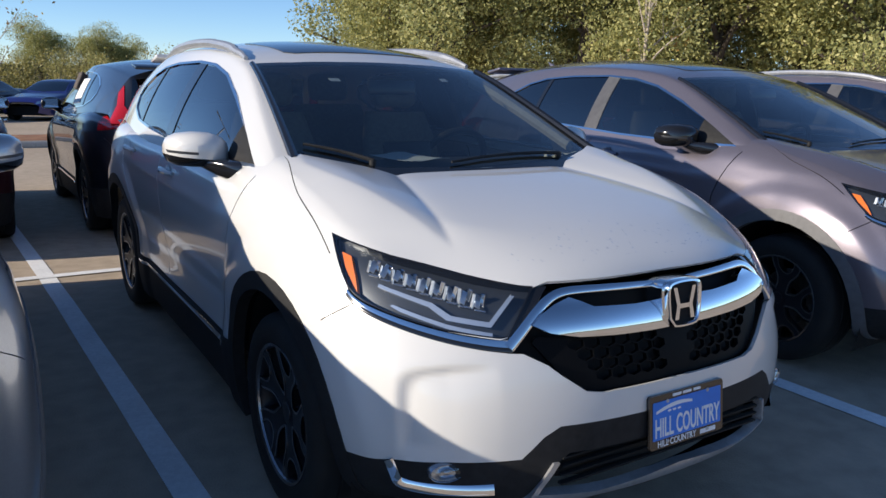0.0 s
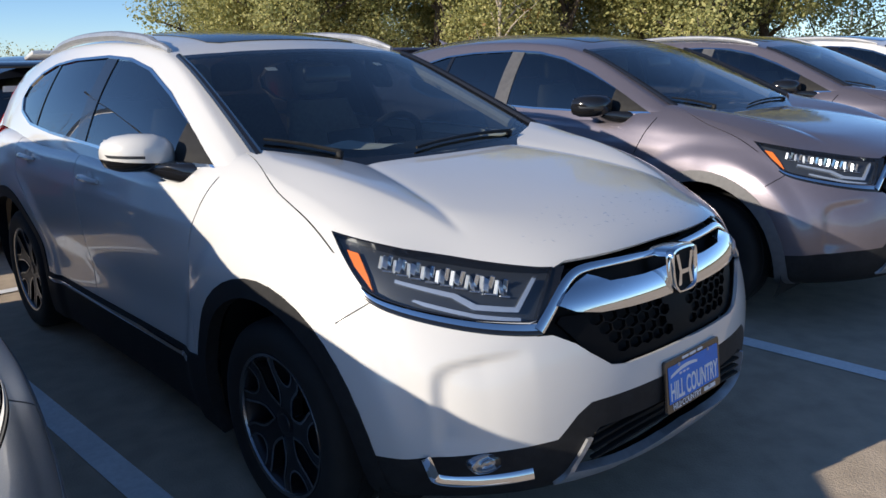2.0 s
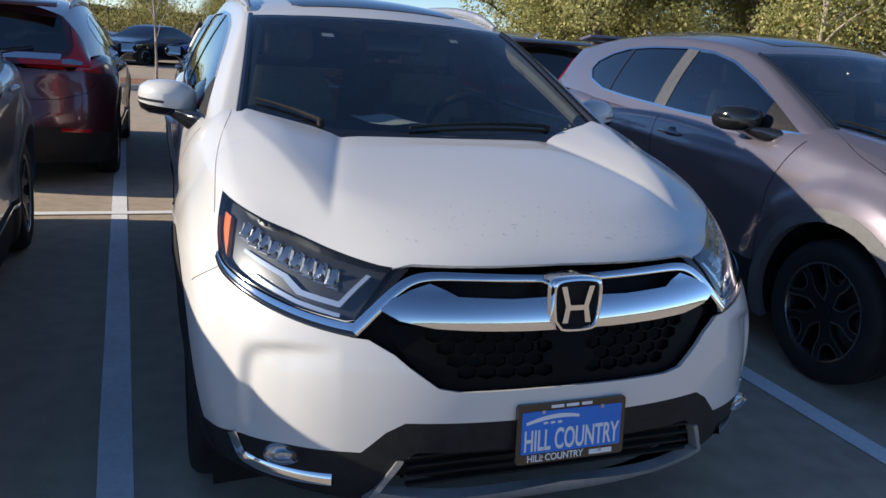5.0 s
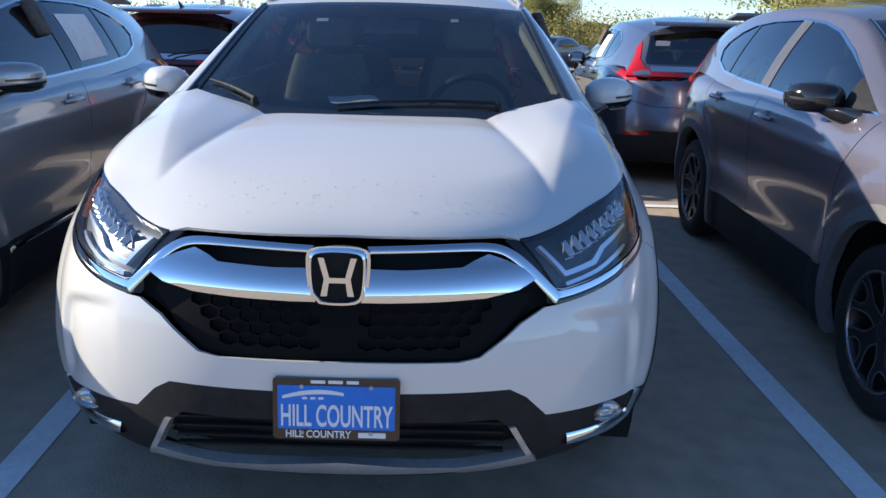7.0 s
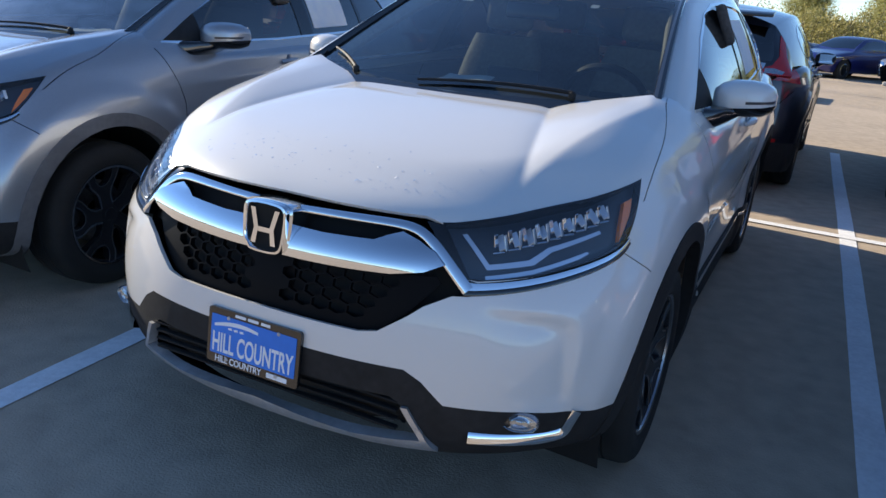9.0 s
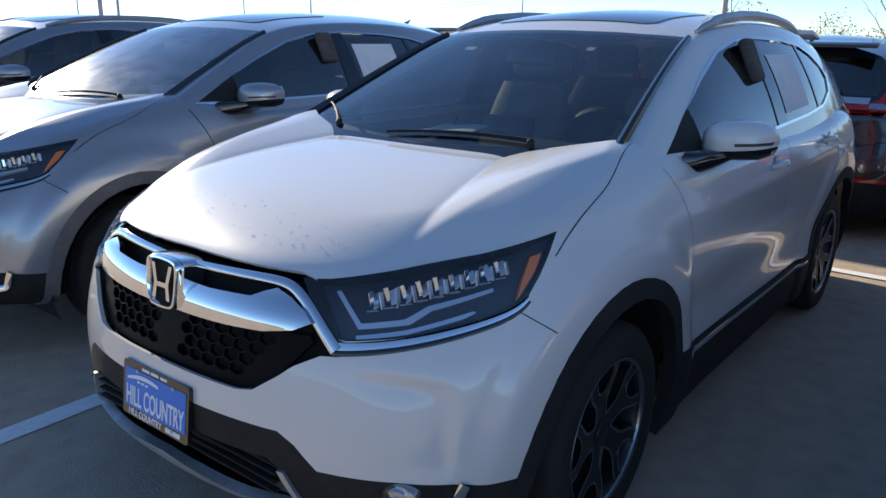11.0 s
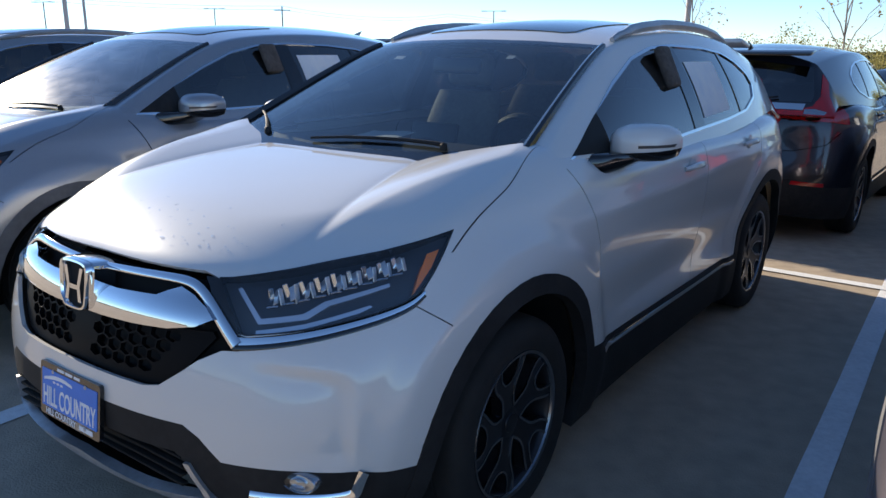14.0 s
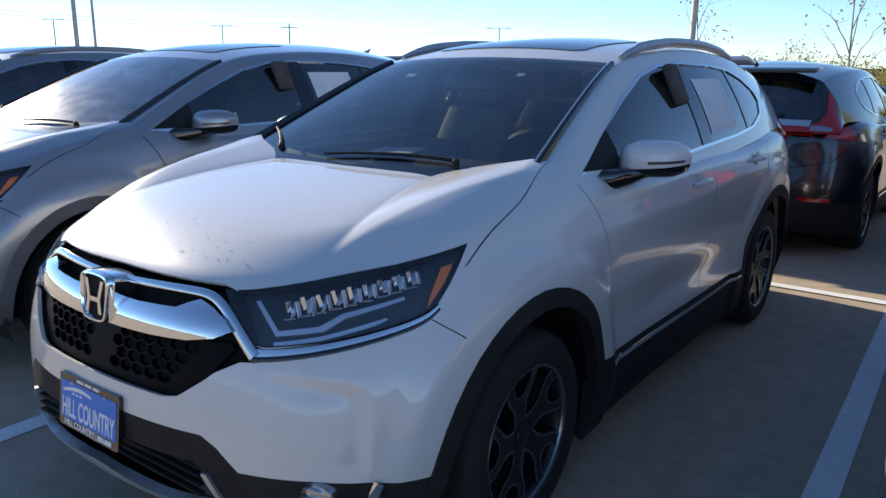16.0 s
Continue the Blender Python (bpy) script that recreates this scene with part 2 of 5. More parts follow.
def spline(ts, ps, t):
    """Natural cubic spline through ps at ts, evaluated at t."""
    ts, ps, t = np.asarray(ts, float), np.asarray(ps, float), np.asarray(t, float)
    n, h = len(ts), np.diff(ts)
    flat = ps.reshape(n, -1)
    a, r = np.eye(n), np.zeros_like(flat)
    for i in range(1, n - 1):
        a[i, i - 1], a[i, i], a[i, i + 1] = h[i - 1], 2 * (h[i - 1] + h[i]), h[i]
        r[i] = 6 * ((flat[i + 1] - flat[i]) / h[i] - (flat[i] - flat[i - 1]) / h[i - 1])
    m = np.linalg.solve(a, r)
    k = np.clip(np.searchsorted(ts, t, side="right") - 1, 0, n - 2)
    hk, d0, d1 = h[k][:, None], (t - ts[k])[:, None], (ts[k + 1] - t)[:, None]
    out = (m[k] * d1**3 + m[k + 1] * d0**3) / (6 * hk) + (flat[k] / hk - m[k] * hk / 6) * d1 + (flat[k + 1] / hk - m[k + 1] * hk / 6) * d0
    return out.reshape(len(t), *ps.shape[1:])


def keyed(keys, t):
    """A smooth function through a few (t, value) keys."""
    return spline([k[0] for k in keys], [[k[1]] for k in keys], np.atleast_1d(t))[:, 0]


def rounded(points, n):
    """A cubic B-spline over a control polygon, which rounds its corners."""
    p = np.asarray(points, float)
    p = np.vstack([2 * p[0] - p[1], p, 2 * p[-1] - p[-2]])
    segs = len(p) - 3
    t = np.linspace(0, segs - 1e-9, n)
    k = t.astype(int)
    f = (t - k)[:, None]
    return ((1 - f) ** 3 * p[k] + (3 * f**3 - 6 * f**2 + 4) * p[k + 1] + (-3 * f**3 + 3 * f**2 + 3 * f + 1) * p[k + 2] + f**3 * p[k + 3]) / 6


def grid_bm(pts, closed=False, flip=False):
    """A bmesh of quads over rows of points."""
    bm = bmesh.new()
    rows = [[bm.verts.new(p) for p in row] for row in pts]
    n = len(rows[0])
    for a, b in zip(rows, rows[1:]):
        for j in range(n if closed else n - 1):
            q = [a[j], b[j], b[(j + 1) % n], a[(j + 1) % n]]
            q = q[::-1] if flip else q
            if len({tuple(round(c, 5) for c in v.co) for v in q}) > 2:
                try:
                    bm.faces.new(q)
                except ValueError:
                    pass
    bmesh.ops.remove_doubles(bm, verts=bm.verts, dist=1e-5)
    return bm


VIEW = {"side": (1, 2, 0), "front": (0, 2, 1), "top": (0, 1, 2)}


def inside(poly, u, v):
    hit = False
    for (x0, y0), (x1, y1) in zip(poly, poly[1:] + poly[:1]):
        if (y0 > v) != (y1 > v) and u < (x1 - x0) * (v - y0) / (y1 - y0) + x0:
            hit = not hit
    return hit


def cut(bm, view, poly, where=None):
    """Takes the part of bm that lies in a polygon of a plan view away, with clean edges, and returns it as a bmesh."""
    i, j, _ = VIEW[view]
    poly = [tuple(p) for p in poly]
    lo = [min(p[k] for p in poly) - 1e-4 for k in (0, 1)]
    hi = [max(p[k] for p in poly) + 1e-4 for k in (0, 1)]

    live = set()
    for f in bm.faces:
        us, vs = [x.co[i] for x in f.verts], [x.co[j] for x in f.verts]
        if max(us) > lo[0] and min(us) < hi[0] and max(vs) > lo[1] and min(vs) < hi[1] and (where is None or where(f.calc_center_median())):
            live.add(f)
    for p, q in zip(poly, poly[1:] + poly[:1]):
        no = Vector((0, 0, 0))
        no[i], no[j] = q[1] - p[1], p[0] - q[0]
        if no.length < 1e-7:
            continue
        co = Vector((0, 0, 0))
        co[i], co[j] = p
        e0, e1 = [min(p[k], q[k]) - 0.03 for k in (0, 1)], [max(p[k], q[k]) + 0.03 for k in (0, 1)]
        fs = [f for f in live if max(x.co[i] for x in f.verts) > e0[0] and min(x.co[i] for x in f.verts) < e1[0] and max(x.co[j] for x in f.verts) > e0[1] and min(x.co[j] for x in f.verts) < e1[1]]
        fs.sort(key=lambda f: tuple(f.calc_center_median()))
        es, vs = dict.fromkeys(e for f in fs for e in f.edges), dict.fromkeys(x for f in fs for x in f.verts)
        done = bmesh.ops.bisect_plane(bm, geom=[*fs, *es, *vs], dist=1e-5, plane_co=co, plane_no=no.normalized())["geom"]
        live.difference_update(fs)
        live.update(f for f in done if isinstance(f, bmesh.types.BMFace))
    gone = [f for f in live if f.is_valid]
    gone = [f for f, c in ((f, f.calc_center_median()) for f in gone) if inside(poly, c[i], c[j]) and (where is None or where(c))]
    gone.sort(key=lambda f: tuple(f.calc_center_median()))
    out = bmesh.new()
    verts = {}
    for f in gone:
        for x in f.verts:
            if x not in verts:
                verts[x] = out.verts.new(x.co)
        out.faces.new([verts[x] for x in f.verts])
    bmesh.ops.delete(bm, geom=gone, context="FACES")
    return out


def copy_bm(bm):
    return bm.copy()


def push(bm, distance):
    """Moves a surface along its normals."""
    bm.normal_update()
    moves = [(v, v.normal.copy()) for v in bm.verts]
    for v, n in moves:
        v.co += n * distance
    return bm


def thick(bm, t):
    """Gives a surface a thickness, inwards."""
    if not bm.faces:
        return bm
    bmesh.ops.remove_doubles(bm, verts=bm.verts[:], dist=2e-5)
    bm.normal_update()
    faces = bm.faces[:]
    rims = [(e.verts[0], e.verts[1]) if e.link_loops[0].vert is e.verts[0] else (e.verts[1], e.verts[0]) for e in bm.edges if len(e.link_faces) == 1]
    inner = {v: bm.verts.new(v.co - v.normal * t) for v in bm.verts[:]}
    for f in faces:
        bm.faces.new([inner[v] for v in reversed(f.verts)])
    for a, b in rims:
        bm.faces.new([b, a, inner[a], inner[b]])
    return bm


def flipped(bm):
    out = bm.copy()
    for v in out.verts:
        v.co.x = -v.co.x
    bmesh.ops.reverse_faces(out, faces=out.faces[:])
    return out


def both(bm):
    """The half and its mirror image in one, joined at the middle."""
    me = bpy.data.meshes.new("tmp")
    flipped(bm).to_mesh(me)
    bm.from_mesh(me)
    bpy.data.meshes.remove(me)
    bmesh.ops.remove_doubles(bm, verts=[v for v in bm.verts if abs(v.co.x) < 2e-3], dist=3e-3)
    return bm


def merge(*bms):
    out = bmesh.new()
    for b in bms:
        me = bpy.data.meshes.new("tmp")
        b.to_mesh(me)
        out.from_mesh(me)
        bpy.data.meshes.remove(me)
        b.free()
    return out


def box(sx, sy, sz, m=None, bevel=0.0, segs=2):
    bm = bmesh.new()
    bmesh.ops.create_cube(bm, size=1.0)
    for v in bm.verts:
        v.co = (v.co.x * sx, v.co.y * sy, v.co.z * sz)
    if bevel:
        bmesh.ops.bevel(bm, geom=bm.edges[:], offset=bevel, segments=segs, affect="EDGES", profile=0.5)
    if m:
        bm.transform(m)
    return bm


def lathe(profile, n=48, axis="x", m=None):
    """Turns a profile of (along the axis, radius) round x."""
    pts = [[(a, r * math.cos(2 * math.pi * k / n), r * math.sin(2 * math.pi * k / n)) for k in range(n)] for a, r in profile]
    bm = grid_bm(pts, closed=True)
    if m:
        bm.transform(m)
    return bm


def tube(path, radius, n=8, close=True):
    """A round bar along a path; radius a number or one for each point."""
    path = [Vector(p) for p in path]
    rad = radius if isinstance(radius, (list, tuple)) else [radius] * len(path)
    pts = []
    for k, p in enumerate(path):
        d = (path[min(k + 1, len(path) - 1)] - path[max(k - 1, 0)]).normalized()
        q = d.to_track_quat("Z", "Y")
        pts.append([p + q @ Vector((rad[k] * math.cos(2 * math.pi * j / n), rad[k] * math.sin(2 * math.pi * j / n), 0)) for j in range(n)])
    bm = grid_bm(pts, closed=True, flip=True)
    if close:
        for row in (pts[0], pts[-1]):
            bmesh.ops.holes_fill(bm, edges=[e for e in bm.edges if e.is_boundary], sides=n + 1)
    return bm


def slab(poly, depth, to3):
    """An outline extruded by a depth; to3(u, v, d) places it."""
    bm = bmesh.new()
    a = [bm.verts.new(to3(u, v, 0)) for u, v in poly]
    b = [bm.verts.new(to3(u, v, depth)) for u, v in poly]
    bm.faces.new(a)
    bm.faces.new(b[::-1])
    n = len(poly)
    for k in range(n):
        bm.faces.new([a[k], b[k], b[(k + 1) % n], a[(k + 1) % n]])
    bmesh.ops.recalc_face_normals(bm, faces=bm.faces[:])
    return bm


def band(path, width):
    """The outline of a strip of some width round a line in a plan view."""
    p = [Vector(q) for q in path]
    left, right = [], []
    for k, q in enumerate(p):
        d = (p[min(k + 1, len(p) - 1)] - p[max(k - 1, 0)]).normalized()
        n = Vector((-d.y, d.x)) * width / 2
        left.append(tuple(q + n))
        right.append(tuple(q - n))
    return left + right[::-1]


def arc(cx, cy, r, a0, a1, n):
    return [(cx + r * math.cos(radians(a0 + (a1 - a0) * k / n)), cy + r * math.sin(radians(a0 + (a1 - a0) * k / n))) for k in range(n + 1)]


# ---- the sport utility car: surfaces ----
FRONT_C, REAR_C, WIDE, LONG, LONG_R, POW = 0.95, 3.68, 0.935, 0.965, 0.90, 2.65
HUB_F, HUB_R, HUB_Z = 0.90, 3.56, 0.37
# ribs from the sill over the shoulder to the middle: (share of the half width or overhang, height)
RIB = {
    "nose": [(0.84, 0.27), (0.93, 0.305), (0.985, 0.37), (0.99, 0.52), (0.985, 0.64), (0.955, 0.76), (0.91, 0.86), (0.876, 0.935), (0.80, 0.995), (0.50, 1.07), (0.0, 1.118)],
    "nose_mid": [(0.84, 0.27), (0.93, 0.305), (0.985, 0.37), (0.995, 0.50), (0.99, 0.62), (0.965, 0.74), (0.925, 0.85), (0.885, 0.93), (0.81, 0.985), (0.50, 1.07), (0.0, 1.118)],
    "corner": [(0.86, 0.265), (0.945, 0.30), (0.998, 0.375), (1.022, 0.49), (1.025, 0.60), (1.005, 0.73), (0.95, 0.84), (0.90, 0.93), (0.83, 0.985), (0.50, 1.075), (0.0, 1.118)],
    "fender": [(0.89, 0.24), (0.96, 0.29), (0.995, 0.40), (1.010, 0.52), (1.010, 0.66), (0.995, 0.80), (0.955, 0.91), (0.90, 1.00), (0.83, 1.05), (0.50, 1.10), (0.0, 1.12)],
    "axle": [(0.93, 0.20), (0.96, 0.29), (0.985, 0.42), (0.997, 0.56), (1.0, 0.70), (0.995, 0.84), (0.965, 0.95), (0.915, 1.035), (0.845, 1.085), (0.52, 1.112), (0.0, 1.122)],
    "cowl": [(0.94, 0.20), (0.965, 0.30), (0.978, 0.44), (0.988, 0.58), (0.995, 0.72), (0.997, 0.86), (0.985, 0.97), (0.95, 1.06), (0.88, 1.125), (0.55, 1.14), (0.0, 1.14)],
    "door": [(0.94, 0.22), (0.965, 0.31), (0.972, 0.45), (0.978, 0.58), (0.99, 0.72), (1.0, 0.86), (0.99, 0.96), (0.975, 1.04), (0.945, 1.115), (0.60, 1.12), (0.0, 1.12)],
    "mid": [(0.94, 0.22), (0.965, 0.31), (0.970, 0.45), (0.977, 0.58), (0.99, 0.72), (1.0, 0.88), (0.993, 0.98), (0.977, 1.06), (0.94, 1.125), (0.60, 1.13), (0.0, 1.13)],
    "haunch": [(0.94, 0.22), (0.965, 0.31), (0.985, 0.45), (0.997, 0.58), (1.0, 0.74), (1.0, 0.90), (0.985, 1.00), (0.96, 1.09), (0.91, 1.155), (0.60, 1.16), (0.0, 1.16)],
    "rear_corner": [(0.92, 0.22), (0.97, 0.31), (0.99, 0.43), (1.0, 0.56), (0.99, 0.72), (0.975, 0.88), (0.96, 0.98), (0.935, 1.07), (0.88, 1.13), (0.55, 1.15), (0.0, 1.15)],
    "tail": [(0.90, 0.25), (0.96, 0.33), (0.99, 0.45), (1.0, 0.58), (0.985, 0.68), (0.955, 0.80), (0.945, 0.92), (0.935, 1.03), (0.89, 1.10), (0.55, 1.13), (0.0, 1.13)],
}
# stations round the car: front angle, then metres along the side, then rear angle
STATIONS = [("f", 0, "nose"), ("f", 28, "nose_mid"), ("f", 52, "corner"), ("f", 74, "fender"), ("s", 0.95, "axle"), ("s", 1.30, "cowl"), ("s", 1.75, "door"), ("s", 2.5, "mid"),
            ("s", 3.2, "mid"), ("s", 3.68, "haunch"), ("r", 60, "rear_corner"), ("r", 30, "tail"), ("r", 0, "tail")]


def lay(kind, where, r):
    """The place on plan of a station at a share r."""
    if kind == "s":
        return WIDE * r, where
    a = radians(where)
    sx, sy = math.sin(a) ** (2 / POW), max(math.cos(a), 0.0) ** (2 / POW)
    return (WIDE * sx * r, FRONT_C - LONG * sy * r) if kind == "f" else (WIDE * sx * r, REAR_C + LONG_R * sy * r)


def station_code(kind, where):
    """One running number for the stations: negative in front, metres along the side, then on round the tail."""
    return (where - 90) / 60 if kind == "f" else where - FRONT_C if kind == "s" else (REAR_C - FRONT_C) + (90 - where) / 60


CODES = np.array([station_code(k, w) for k, w, _ in STATIONS])
RIBS = np.array([rounded(RIB[name], 96) for _, _, name in STATIONS])


def soft(t):
    t = np.clip(t, 0, 1)
    return t * t * (3 - 2 * t)


def bonnet_height(x, y):
    """The broad dome of the bonnet."""
    mid = keyed([(0.0, 0.90), (0.12, 0.960), (0.2, 0.994), (0.35, 1.040), (0.55, 1.076), (0.8, 1.110), (1.1, 1.140), (1.4, 1.160)], y.ravel()).reshape(y.shape)
    return mid - (0.022 + 0.21 * np.clip(1 - y / 0.9, 0, 1) ** 2) * x**2


def shaped(pts):
    """Flares, creases, hollows and folds on the plain lofted body."""
    x, y, z = pts[..., 0], pts[..., 1], pts[..., 2]
    # the dome takes over towards the middle of the bonnet
    r = (np.abs(x / WIDE) ** POW + np.clip((FRONT_C - y) / LONG, 0, 2) ** POW) ** (1 / POW)
    take = soft((0.84 - r) / 0.22) * np.clip((z - 0.9) / 0.06, 0, 1) * np.clip((1.5 - y) / 0.1, 0, 1)
    z += take * (bonnet_height(x, y) - z)
    side = np.clip((x - 0.70) / 0.12, 0, 1) * np.clip((1.05 - z) / 0.2, 0, 1)
    for hub in (HUB_F, HUB_R):
        d = np.hypot(y - hub, z - HUB_Z)
        x += 0.017 * side * soft((0.640 - d) / 0.085) * np.clip((d - 0.30) / 0.1, 0, 1)
    # a shoulder crease along the doors, and a hollow above the sill
    line = 0.955 + 0.03 * (y - 1.3) / 2.5
    mid = np.clip((y - 1.1) / 0.4, 0, 1) * np.clip((4.3 - y) / 0.4, 0, 1)
    x += mid * side * (0.010 * np.exp(-(((z - line) / 0.03) ** 2)) - 0.012 * np.exp(-(((z - 0.60) / 0.10) ** 2)))
    # beside the middle of the bonnet the outer fields rise from crisp valleys that run out forwards
    crease = 0.375 + 0.25 * (1.13 - y)
    ridge = 0.56 + 0.175 * (y - 0.42) / 0.78
    run = np.clip((y - 0.34) / 0.16, 0, 1) * np.clip((1.50 - y) / 0.1, 0, 1) * np.clip((z - 0.98) / 0.05, 0, 1)
    ramp = np.clip(np.minimum(x, ridge) - crease, 0, 0.34) - 0.30 * np.maximum(0, x - ridge)
    z += run * (0.175 * np.maximum(ramp, 0) * np.clip((0.90 - x) / 0.12, 0, 1) - 0.005 * np.exp(-np.abs(x - crease) / 0.035))
    # the corner of the bonnet lifts to meet the windscreen pillar
    z += 0.006 * soft(np.clip((y - 1.09) / 0.15, 0, 1) * np.clip((x - 0.56) / 0.16, 0, 1) * np.clip((z - 1.0) / 0.08, 0, 1) * np.clip((1.60 - y) / 0.25, 0, 1))
    # a scooped field above the fog lamp, with a rounded crisp corner
    a1, a2 = 0.797 - x, 0.742 - 0.15 * (x - 0.62) - z
    near = -np.log(np.exp(-38 * np.clip(a1, -0.2, 0.5)) + np.exp(-38 * np.clip(a2, -0.2, 0.5))) / 38
    scoop = 0.015 * soft(near / 0.028 + 0.5) * np.exp(-np.maximum(near, 0) / 0.10) * np.clip((0.62 - y) / 0.08, 0, 1) * np.clip((x - 0.58) / 0.12, 0, 1) * np.clip((z - 0.47) / 0.05, 0, 1)
    x *= 1 - scoop
    y += scoop
    return pts


def body_half():
    """The lower body from sill to bonnet, one half."""
    length, knots = 0.0, []
    prev = None
    for kind, where, _ in STATIONS:
        p = Vector(lay(kind, where, 1.0))
        length += (p - prev).length if prev else 0.0
        knots.append(length)
        prev = p
    along = np.interp(np.concatenate([np.linspace(0, 1.45, 130), np.linspace(1.46, length, 190)]), knots, CODES)
    rows = []
    for c, rib in zip(along, spline(CODES, RIBS, along)):
        if c < 0:
            kind, where = "f", max(90 + 60 * c, 0)
        elif c <= REAR_C - FRONT_C:
            kind, where = "s", FRONT_C + c
        else:
            kind, where = "r", max(90 - 60 * (c - REAR_C + FRONT_C), 0)
        rows.append([[*lay(kind, where, r), z] for r, z in rib])
    return grid_bm(shaped(np.array(rows)))


def bonnet_half():
    """The bonnet as an even sheet over the plan, on the same surface as the body."""
    xs, ys = np.linspace(0, 0.87, 88), np.concatenate([np.linspace(0.06, 0.30, 32), np.linspace(0.31, 1.32, 90)])
    gx, gy = np.meshgrid(xs, ys)
    back = np.clip(FRONT_C - gy, 0, None) / LONG
    r = ((gx / WIDE) ** POW + back**POW) ** (1 / POW)
    ang = np.degrees(np.arctan2((gx / WIDE) ** (POW / 2), np.maximum(back, 1e-6) ** (POW / 2)))
    code = np.where(gy < FRONT_C, (ang - 90) / 60, gy - FRONT_C)
    ribs = spline(CODES, RIBS, code.ravel())
    z = np.array([np.interp(q, rib[k:][::-1, 0], rib[k:][::-1, 1]) for q, rib, k in zip(r.ravel(), ribs, ribs[:, :, 0].argmax(1))]).reshape(gx.shape)
    return grid_bm(shaped(np.stack([gx, gy, z], -1)), flip=True)


X_B = [(1.0, 0.80), (1.3, 0.835), (1.6, 0.870), (2.4, 0.882), (3.2, 0.868), (3.7, 0.835), (4.15, 0.775), (4.45, 0.72)]
Z_B = [(1.0, 1.08), (1.3, 1.08), (1.7, 1.08), (2.6, 1.09), (3.4, 1.12), (4.1, 1.14), (4.45, 1.12)]
X_E = [(1.0, 0.81), (1.257, 0.772), (1.65, 0.70), (2.035, 0.632), (2.4, 0.622), (2.8, 0.628), (3.3, 0.62), (3.7, 0.60), (4.25, 0.56)]
Z_E = [(1.0, 1.065), (1.257, 1.180), (1.65, 1.36), (2.035, 1.508), (2.4, 1.562), (2.8, 1.578), (3.3, 1.565), (3.7, 1.53), (4.25, 1.455)]
Z_C = [(1.0, 1.118), (1.25, 1.235), (1.5, 1.350), (1.75, 1.455), (1.95, 1.535), (2.15, 1.590), (2.5, 1.632), (3.0, 1.650), (3.6, 1.632), (4.25, 1.56)]


def cabin_section(y, n=46):
    xb, zb, xe, ze, zc = (float(keyed(k, y)[0]) for k in (X_B, Z_B, X_E, Z_E, Z_C))
    ctrl = []
    for f in (0.0, 0.2, 0.4, 0.6, 0.8, 0.93):
        bulge = 0.022 * math.sin(math.pi * f)
        ctrl.append((xb + (xe - xb) * f + bulge, zb + (ze - zb) * f + bulge * 0.4))
    for f in (1.0, 0.955, 0.88, 0.7, 0.5, 0.25, 0.0):
        ctrl.append((xe * f, ze + (zc - ze) * (1 - f**2.2)))
    return rounded(ctrl, n)


def cabin_half():
    ys = np.concatenate([np.linspace(1.0, 2.2, 44), np.linspace(2.24, 4.25, 40)])
    return grid_bm([[(x, y, z) for x, z in cabin_section(y)] for y in ys])


def hatch_half():
    top = cabin_section(4.25)
    rows = []
    for t in np.linspace(0, 1, 22):
        row = []
        for x, z in top:
            tx, ty, tz = x * 1.02, 4.535 - 0.10 * (x / 0.75) ** 4, min(z, 1.06)
            row.append((x + (tx - x) * t, 4.25 + (ty - 4.25) * t + 0.03 * math.sin(math.pi * t), z + (tz - z) * t))
        rows.append(row)
    return grid_bm(rows)


def turned(bm, deg):
    bm.transform(Matrix.Rotation(radians(deg), 4, "Z"))
    return bm


def cut_diag(bm, poly, where=None):
    """As cut(), seen from the front corner: u runs along x + y."""
    turned(bm, -45)
    out = cut(bm, "front", poly, where)
    turned(bm, 45)
    return turned(out, 45)


def crowned(bm, axis, lo, hi, amount):
    """Bows a strip outwards across its width."""
    bm.normal_update()
    moves = [(v, v.normal.copy(), 1 - min(1, abs(2 * (v.co[axis] - lo) / (hi - lo) - 1)) ** 2) for v in bm.verts]
    for v, n, f in moves:
        v.co += n * amount * f
    return bm


def on_body(tree, view, u, z):
    """The outer surface and its normal where a line of sight of a view meets it."""
    if view == "diag":
        c = math.sqrt(0.5)
        start, way = Vector((u * c + 3 * c, u * c - 3 * c, z)), Vector((-c, c, 0))
    elif view == "front":
        start, way = Vector((u, -3, z)), Vector((0, 1, 0))
    else:
        start, way = Vector((3, u, z)), Vector((-1, 0, 0))
    p, n, _, _ = tree.ray_cast(start, way)
    if p is None:
        p, n, _, _ = tree.find_nearest(start + way * 2.4)
    return p, -n if n.dot(way) > 0 else n


